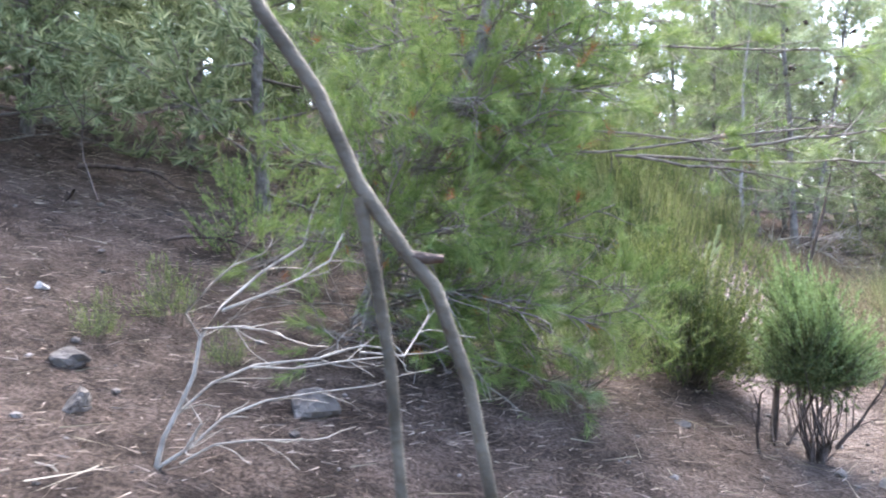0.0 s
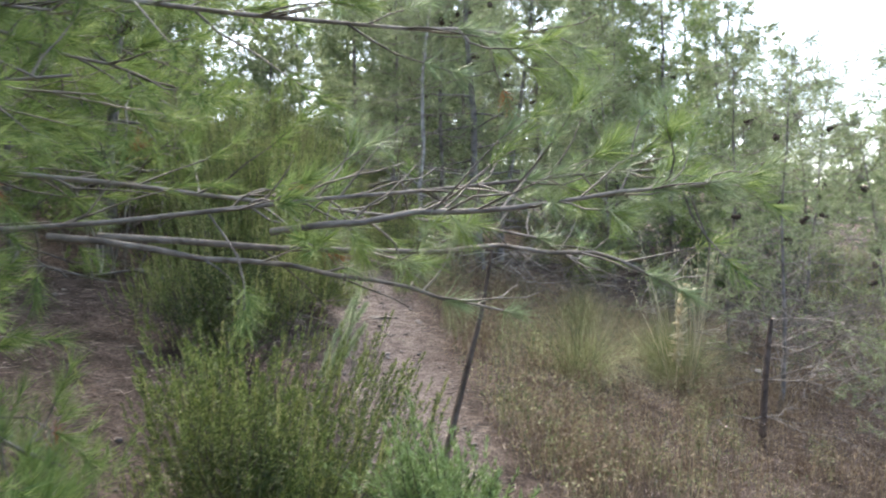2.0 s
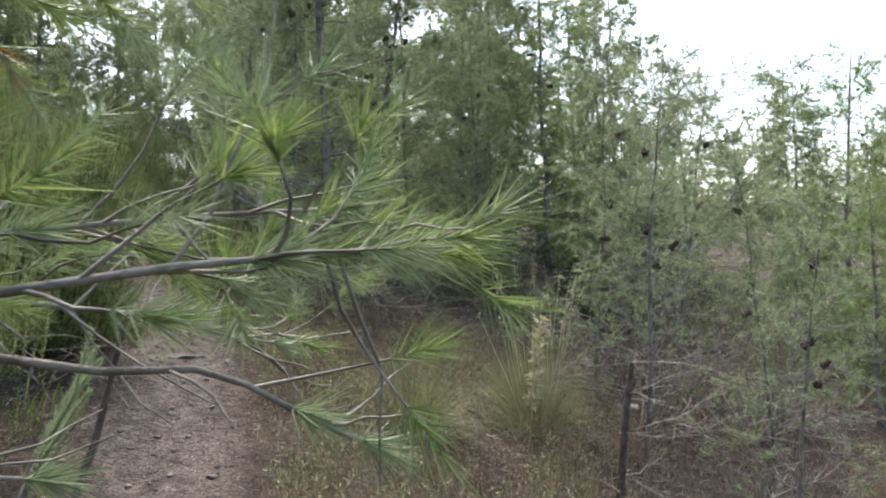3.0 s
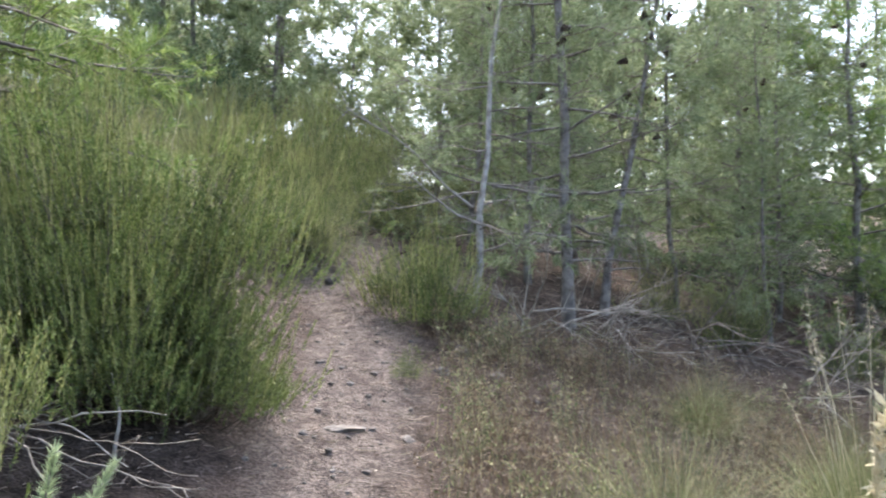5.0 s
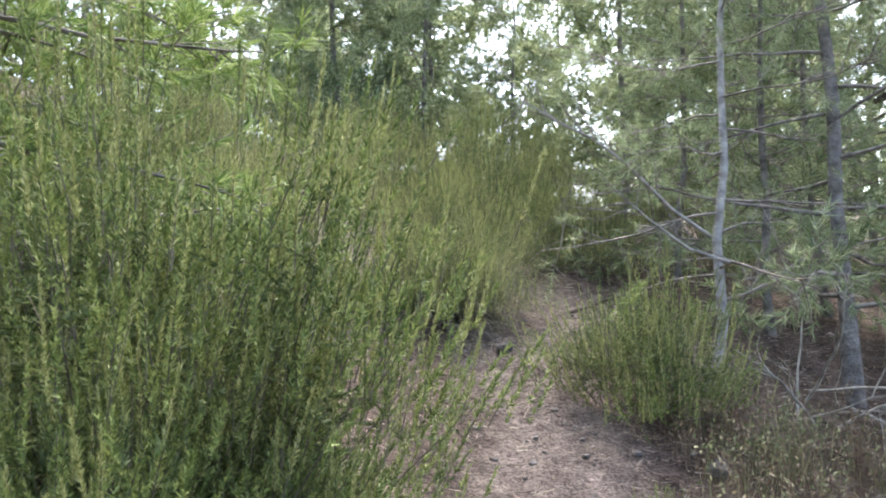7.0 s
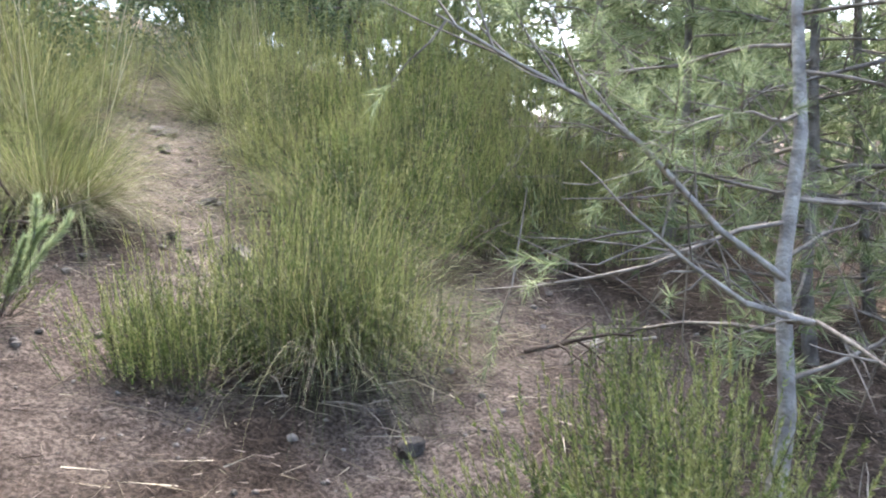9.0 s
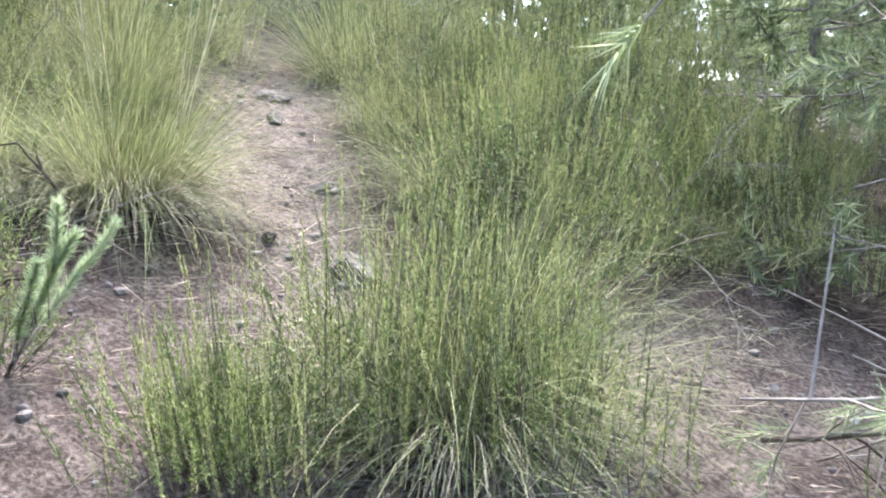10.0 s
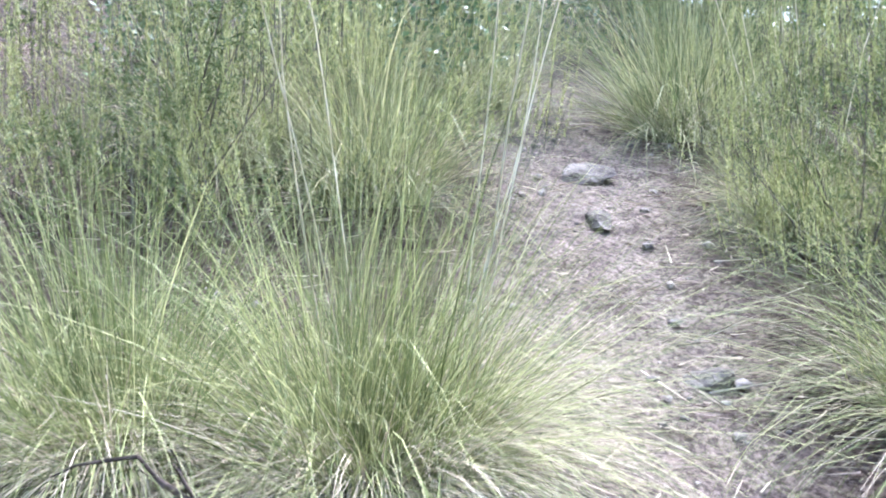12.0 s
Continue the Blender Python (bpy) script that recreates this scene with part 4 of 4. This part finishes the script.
def broken_stem(x, y):
    """The dead lower stem of a young pine, snapped off, with thin bare side twigs."""
    rng = R(83)
    ob = thing("dead_sapling", "dark snapped-off dead stem with thin bare twigs", "dead sapling", at=(x, y, on_ground(x, y)))
    s = Soup()
    line = np.array([(0, 0, -0.05), (0.02, 0, 0.2), (0.06, 0.02, 0.45), (0.09, 0.02, 0.68), (0.13, 0.03, 0.86)])
    tube(s, line, [0.03, 0.026, 0.023, 0.022, 0.014], 7)
    part("stem", s, DARK_WOOD, ob)
    t = Soup()
    for i in range(16):
        a = rng.uniform(0, 6.3)
        twiggy(rng, t, line[rng.integers(1, 5)], (math.cos(a), math.sin(a), rng.uniform(-0.1, 0.45)), rng.uniform(0.35, 0.9), 0.005, 1, 3, 0.6)
    part("twigs", t, TWIG, ob)


broken_stem(4.95, 6.9)
for seed, x, y in ((181, 6.7, 8.7), (182, 7.5, 8.5), (183, 8.3, 9.4), (184, 7.2, 9.8), (185, 9.3, 9.9), (186, 6.2, 6.9), (187, 0.75, 8.1)):
    dead_wood(seed, (x, y, on_ground(x, y) + 0.02), (0.1, -0.2, 0.7), 1.0 if y > 7 else 0.5, 0.011, 2, TWIG, "brushwood", "grey tangle of bare dead brush" + (" at the field's edge" if x > 2 else " under a pine"), 11)
for seed, x, y, w, ln, r, dp, m, c, text in ((84, -2.5, 5.9, (1, -0.3, 0.05), 0.9, 0.02, 1, DARK_WOOD, 1, "dark fallen branch on the bank"), (85, -1.5, 4.7, (1, -0.2, 0.08), 0.6, 0.012, 1, DARK_WOOD, 1, "dark fallen branch on the bank"), (86, -2.0, 4.9, (0.6, 0.5, 0.2), 0.6, 0.01, 1, DARK_WOOD, 2, "dark twigs on the bank"),
                                  (87, 4.1, 10.7, (0.3, -0.6, 0.35), 0.75, 0.009, 2, DEAD_WOOD, 7, "tangle of bare grey brushwood under the pines"), (88, 4.9, 11.2, (0.5, -0.6, 0.35), 0.8, 0.009, 2, DEAD_WOOD, 7, "tangle of bare grey brushwood under the pines"), (89, 5.8, 11.5, (0.5, -0.5, 0.35), 0.9, 0.009, 2, TWIG, 7, "tangle of bare grey brushwood under the pines"),
                                  (90, 7.6, 10.6, (0.2, -0.6, 0.5), 0.9, 0.009, 2, TWIG, 9, "grey brushwood beside the dry field"), (91, 9.2, 10.6, (0.2, -0.6, 0.5), 1.0, 0.009, 2, TWIG, 9, "grey brushwood beside the dry field"), (92, 6.3, 9.8, (0.2, -0.6, 0.4), 0.6, 0.008, 2, DEAD_WOOD, 5, "grey brushwood beside the dry field"),
                                  (93, 8.0, 9.0, (0.2, -0.6, 0.5), 0.8, 0.009, 2, TWIG, 8, "grey brushwood beside the dry field"), (94, 1.2, 7.55, (1.0, 0.12, 0.2), 0.62, 0.009, 1, DEAD_WOOD, 1, "pale stick lying under the bushes"), (95, 1.82, 7.85, (0.08, 0.05, 1), 0.34, 0.009, 0, DEAD_WOOD, 1, "short upright dead stick"),
                                  (96, 3.1, 11.7, (1.0, -0.5, 0.04), 0.45, 0.012, 1, DARK_WOOD, 1, "dark root lying on the bare earth"), (97, 3.75, 12.2, (-1, -0.2, 0.08), 0.5, 0.007, 1, DEAD_WOOD, 1, "pale twig on the bare earth"), (98, 1.0, 11.85, (0.5, -0.2, 0.25), 0.3, 0.007, 1, DARK_WOOD, 3, "dark twigs in front of the tussock"),
                                  (99, 1.05, 11.95, (1.0, 0.1, 0.25), 0.42, 0.004, 0, DEAD_WOOD, 1, "pale stick across the straw"), (100, 6.2, 10.6, (0.6, -0.6, 0.3), 0.6, 0.008, 2, DEAD_WOOD, 4, "bare twigs on a bare patch"), (101, -0.2, 12.1, (0.95, -0.2, 0.45), 0.85, 0.007, 2, TWIG, 2, "dead limbs reaching out of the shrubs"),
                                  (102, 2.95, 12.9, (0.5, -0.7, 0.25), 0.5, 0.006, 2, TWIG, 5, "bare twigs under the shade"), (103, 2.3, 11.2, (0.3, -0.6, 0.3), 0.25, 0.005, 1, TWIG, 5, "twigs under the tussock")):
    dead_wood(seed, (x, y, on_ground(x, y) + 0.02), w, ln, r, dp, m, "fallen_branch" if c < 4 else "brushwood", text, c)

# ---- dry flower stalk in the field ----
def flower_stalk(x, y, tall):
    rng = R(111)
    ob = thing("dried_flower_stalk", "pale dried flower stalk with papery bracts", "dried flower", at=(x, y, on_ground(x, y)))
    s, f = Soup(), Soup()
    tube(s, bent(rng, (0, 0, -0.05), (0.12, 0, 1), tall, 0.05), np.linspace(0.007, 0.003, 7), 5)
    part("stem", s, STALK, ob)
    n = 220
    u = rng.uniform(0.25, 1, n)
    d = unit(rng.normal(size=(n, 3)) + [0, 0, 0.4])
    leaves(f, np.stack([0.12 * u * tall, 0 * u, u * tall], -1), d, rng.uniform(0.04, 0.1, n), rng.uniform(0.015, 0.032, n), rng, True)
    part("bracts", f, STALK, ob)


flower_stalk(5.0, 8.0, 0.85)


def tall_stalks(seed, x, y, n, text):
    rng = R(seed)
    ob = thing("oat_stalks", text, "dry grass", at=(x, y, on_ground(x, y)))
    s = Soup()
    a = rng.uniform(0, 6.3, n)
    base = np.stack([0.1 * np.cos(a), 0.1 * np.sin(a), 0 * a], -1)
    for i in range(n):
        tall = rng.uniform(0.75, 1.4)
        line = bent(rng, base[i], (0.2 * math.cos(a[i]), 0.2 * math.sin(a[i]), 1), tall, 0.05, 0.015, 7)
        tube(s, line, np.linspace(0.0028, 0.0014, 7), 3)
        if n < 10:
            continue
        seeds = line[5] + (line[6] - line[5]) * rng.random((9, 1)) + rng.normal(0, 0.012, (9, 3))
        leaves(s, seeds, unit(rng.normal(size=(9, 3)) + [0, 0, -0.6]), np.full(9, 0.035), np.full(9, 0.007), rng, True)
    part("stalks", s, STALK, ob)


tall_stalks(112, 5.12, 8.1, 26, "tall straw-coloured grass stalks")
tall_stalks(113, 1.1, 12.3, 7, "tall pale stalks standing in the tussock")
tall_stalks(114, 1.75, 14.0, 6, "tall pale stalks on the slope")

# ---- stones ----
for seed, x, y, size, m, fl, text in ((121, -1.65, 3.55, 0.05, PALE_STONE, 0.6, "small white stone on the bank"), (122, -0.47, 3.05, 0.12, DARK_STONE, 0.6, "grey stone under a bleached branch"), (123, -1.3, 3.0, 0.13, DARK_STONE, 0.5, "half-buried grey stone on the bank"), (124, -1.15, 2.75, 0.08, DARK_STONE, 0.6, "grey stone on the bank"),
                                   (125, 1.88, 12.25, 0.13, DARK_STONE, 0.75, "pitted dark rock in the narrow trail"), (126, 1.92, 11.85, 0.09, DARK_STONE, 0.8, "dark rock beside the rosemary"), (127, 1.56, 12.95, 0.08, DARK_STONE, 0.5, "stone in the trail"), (128, 1.0, 14.05, 0.12, DARK_STONE, 0.6, "stone in the narrow trail"),
                                   (129, -0.05, 13.35, 0.14, STONE, 0.7, "grey rock between shrubs"), (130, 2.66, 11.02, 0.07, DARK_STONE, 0.7, "dark stone at the bend of the trail"), (131, 2.68, 8.57, 0.13, STONE, 0.25, "flat stone slab in the trail"), (132, 3.5, 9.95, 0.07, DARK_STONE, 0.8, "rusty dark rock at the trail's edge"),
                                   (133, 3.3, 9.5, 0.07, STONE, 0.6, "stone at the trail's edge"), (134, 3.65, 9.6, 0.08, STONE, 0.5, "stone in the dry grass"), (135, 1.9, 3.75, 0.06, STONE, 0.6, "grey stone by the green shrub"), (136, 1.75, 3.85, 0.05, STONE, 0.6, "grey stone by the green shrub"),
                                   (137, 1.55, 12.35, 0.05, DARK_STONE, 0.6, "small stone in the trail"), (138, 0.78, 11.25, 0.08, STONE, 0.4, "grey stone in bare earth"), (139, 1.15, 13.6, 0.09, DARK_STONE, 0.6, "stone in the narrow trail"), (140, 6.9, 9.3, 0.14, PALE_STONE, 0.4, "pale stone in the dry field"),
                                   (141, 3.45, 12.1, 0.05, PALE_STONE, 0.5, "white stone on bare earth"), (142, 3.0, 8.5, 0.05, STONE, 0.5, "stone in the trail"), (143, 1.1, 4.0, 0.06, STONE, 0.4, "stone in the earth")):
    rock(seed, x, y, size, m, text, fl)


# ---- dry grass, litter and pebbles ----
def scatter(rng, n, x0, x1, y0, y1):
    x, y = rng.uniform(x0, x1, n), rng.uniform(y0, y1, n)
    return x, y


def dry_field():
    rng = R(151)
    s, w = Soup(), Soup()
    x, y = scatter(rng, 80000, 2.5, 11.0, 3.0, 12.6)
    off = x - np.interp(y, TY, TX)
    patch = np.sin(2.3 * x + np.sin(1.9 * y) * 2) * np.sin(1.7 * y + 1) * 0.5 + 0.5
    keep = (off > 0.5 + 0.35 * rng.random(len(x))) & (rng.random(len(x)) < np.clip(0.10 + 1.0 * (patch - 0.4), 0.05, 0.5)) & (np.hypot(x - 6.3, y - 11.3) > 0.7) & (np.hypot(x - 3.3, y - 11.5) > 0.8) & ((y > 5.2) | (x > 3.2)) & (y < 11 - 0.25 * (off < 1.5))
    x, y = x[keep], y[keep]
    n = len(x)
    base = np.stack([x, y, height(x, y) + lumps(x, y) - 0.02], -1)
    way = rng.normal(0, 0.28, (n, 3)) + [0, 0, 1]
    blades(s, base, way, rng.uniform(0.1, 0.45, n), rng.uniform(0.0022, 0.0045, n), rng.uniform(0, 0.12, n), rng, 2)
    k = rng.random(n) < 0.22
    leaves(s, np.repeat(base[k] + way[k] * 0.18, 7, 0) + rng.normal(0, 0.03, (k.sum() * 7, 3)), unit(rng.normal(size=(k.sum() * 7, 3)) + [0, 0, 1]), np.full(k.sum() * 7, 0.03), np.full(k.sum() * 7, 0.009), rng, True)
    tagged(new("dry_grass", s.mesh("dry_grass", RUST_GRASS)), "sparse rusty brown dry grass and weeds", "dry grass", kind="stuff")


def field_weeds():
    """Clumps of upright weeds, brown and half green, thickest beside the trail."""
    for name, seed, n, m, text in (("dry_weeds", 154, 420, RUST_GRASS, "upright brown dry weeds with seed heads"), ("green_weeds", 155, 170, GREEN_GRASS, "low half-green weeds in the dry field")):
        rng = R(seed)
        s = Soup()
        y = rng.uniform(4.6, 10.6, n)
        x = np.interp(y, TY, TX) + 0.5 + rng.exponential(1.3, n)
        per = 22
        bx = np.repeat(x, per) + rng.normal(0, 0.05, n * per)
        by = np.repeat(y, per) + rng.normal(0, 0.05, n * per)
        base = np.stack([bx, by, height(bx, by) + lumps(bx, by) - 0.02], -1)
        way = unit(rng.normal(0, 0.2, base.shape) + [0, 0, 1])
        tall = np.repeat(rng.uniform(0.16, 0.42, n), per) * rng.uniform(0.5, 1.1, n * per)
        blades(s, base, way, tall, rng.uniform(0.002, 0.004, n * per), rng.uniform(0, 0.06, n * per), rng, 2)
        tops = np.repeat((base + way * tall[:, None] * 0.8)[::3], 5, 0)
        leaves(s, tops + rng.normal(0, 0.018, tops.shape), unit(rng.normal(size=tops.shape) + [0, 0, 0.8]), np.full(len(tops), 0.024), np.full(len(tops), 0.008), rng, True)
        tagged(new(name, s.mesh(name, m)), text, "weeds", kind="stuff")


def fallen_needles():
    rng = R(152)
    for name, n, ln, wd, m, text in (("needle_litter", 90000, (0.03, 0.1), 0.0042, LITTER, "fallen brown pine needles over the earth"), ("straw_litter", 26000, (0.06, 0.26), 0.0042, STRAW, "bleached straw strewn over the earth")):
        s = Soup()
        x, y = scatter(rng, n, -4.0, 7.0, 1.5, 15.0)
        if name == "straw_litter":
            near = np.minimum(np.hypot(x - 1.5, y - 12.7), np.hypot(x - 2.7, y - 11.7))
            keep = rng.random(n) < np.clip(1.3 - near / 1.6, 0.12, 1)
        else:
            keep = rng.random(n) > 0.7 * trodden(x, y)
        x, y = x[keep], y[keep]
        n = len(x)
        a = rng.uniform(0, 6.3, n)
        way = unit(np.stack([np.cos(a), np.sin(a), rng.normal(0.05, 0.16, n)], -1))
        base = np.stack([x, y, height(x, y) + lumps(x, y) - 0.035 * trodden(x, y) + 0.008], -1)
        leaves(s, base, way, rng.uniform(*ln, n), np.full(n, wd), rng)
        tagged(new(name, s.mesh(name, m)), text, "ground litter", kind="stuff")


def pebbles():
    rng = R(153)
    s = Soup()
    bm = bmesh.new()
    bmesh.ops.create_icosphere(bm, subdivisions=1, radius=1)
    v0 = np.array([v.co for v in bm.verts])
    f0 = np.array([[v.index for v in f.verts] for f in bm.faces])
    bm.free()
    x, y = scatter(rng, 15000, -3.5, 6.0, 2.0, 15.0)
    keep = rng.random(len(x)) < 0.14 + 0.8 * trodden(x, y)
    for px, py in zip(x[keep], y[keep]):
        r = min(0.022, 0.006 * rng.pareto(2.0) + 0.005)
        v = v0 * (1 + rng.normal(0, 0.16, v0.shape)) * [r, r * rng.uniform(0.6, 1), r * 0.6]
        a = rng.uniform(0, 6.3)
        v = v @ np.array([[np.cos(a), np.sin(a), 0], [-np.sin(a), np.cos(a), 0], [0, 0, 1]])
        s.add(v + [px, py, on_ground(px, py) - 0.035 * float(trodden(px, py)) + r * 0.3], f0)
    tagged(new("pebbles", s.mesh("pebbles", STONE, False)), "loose pale pebbles on the trail", "pebbles", kind="stuff")


dry_field()
field_weeds()
fallen_needles()
pebbles()
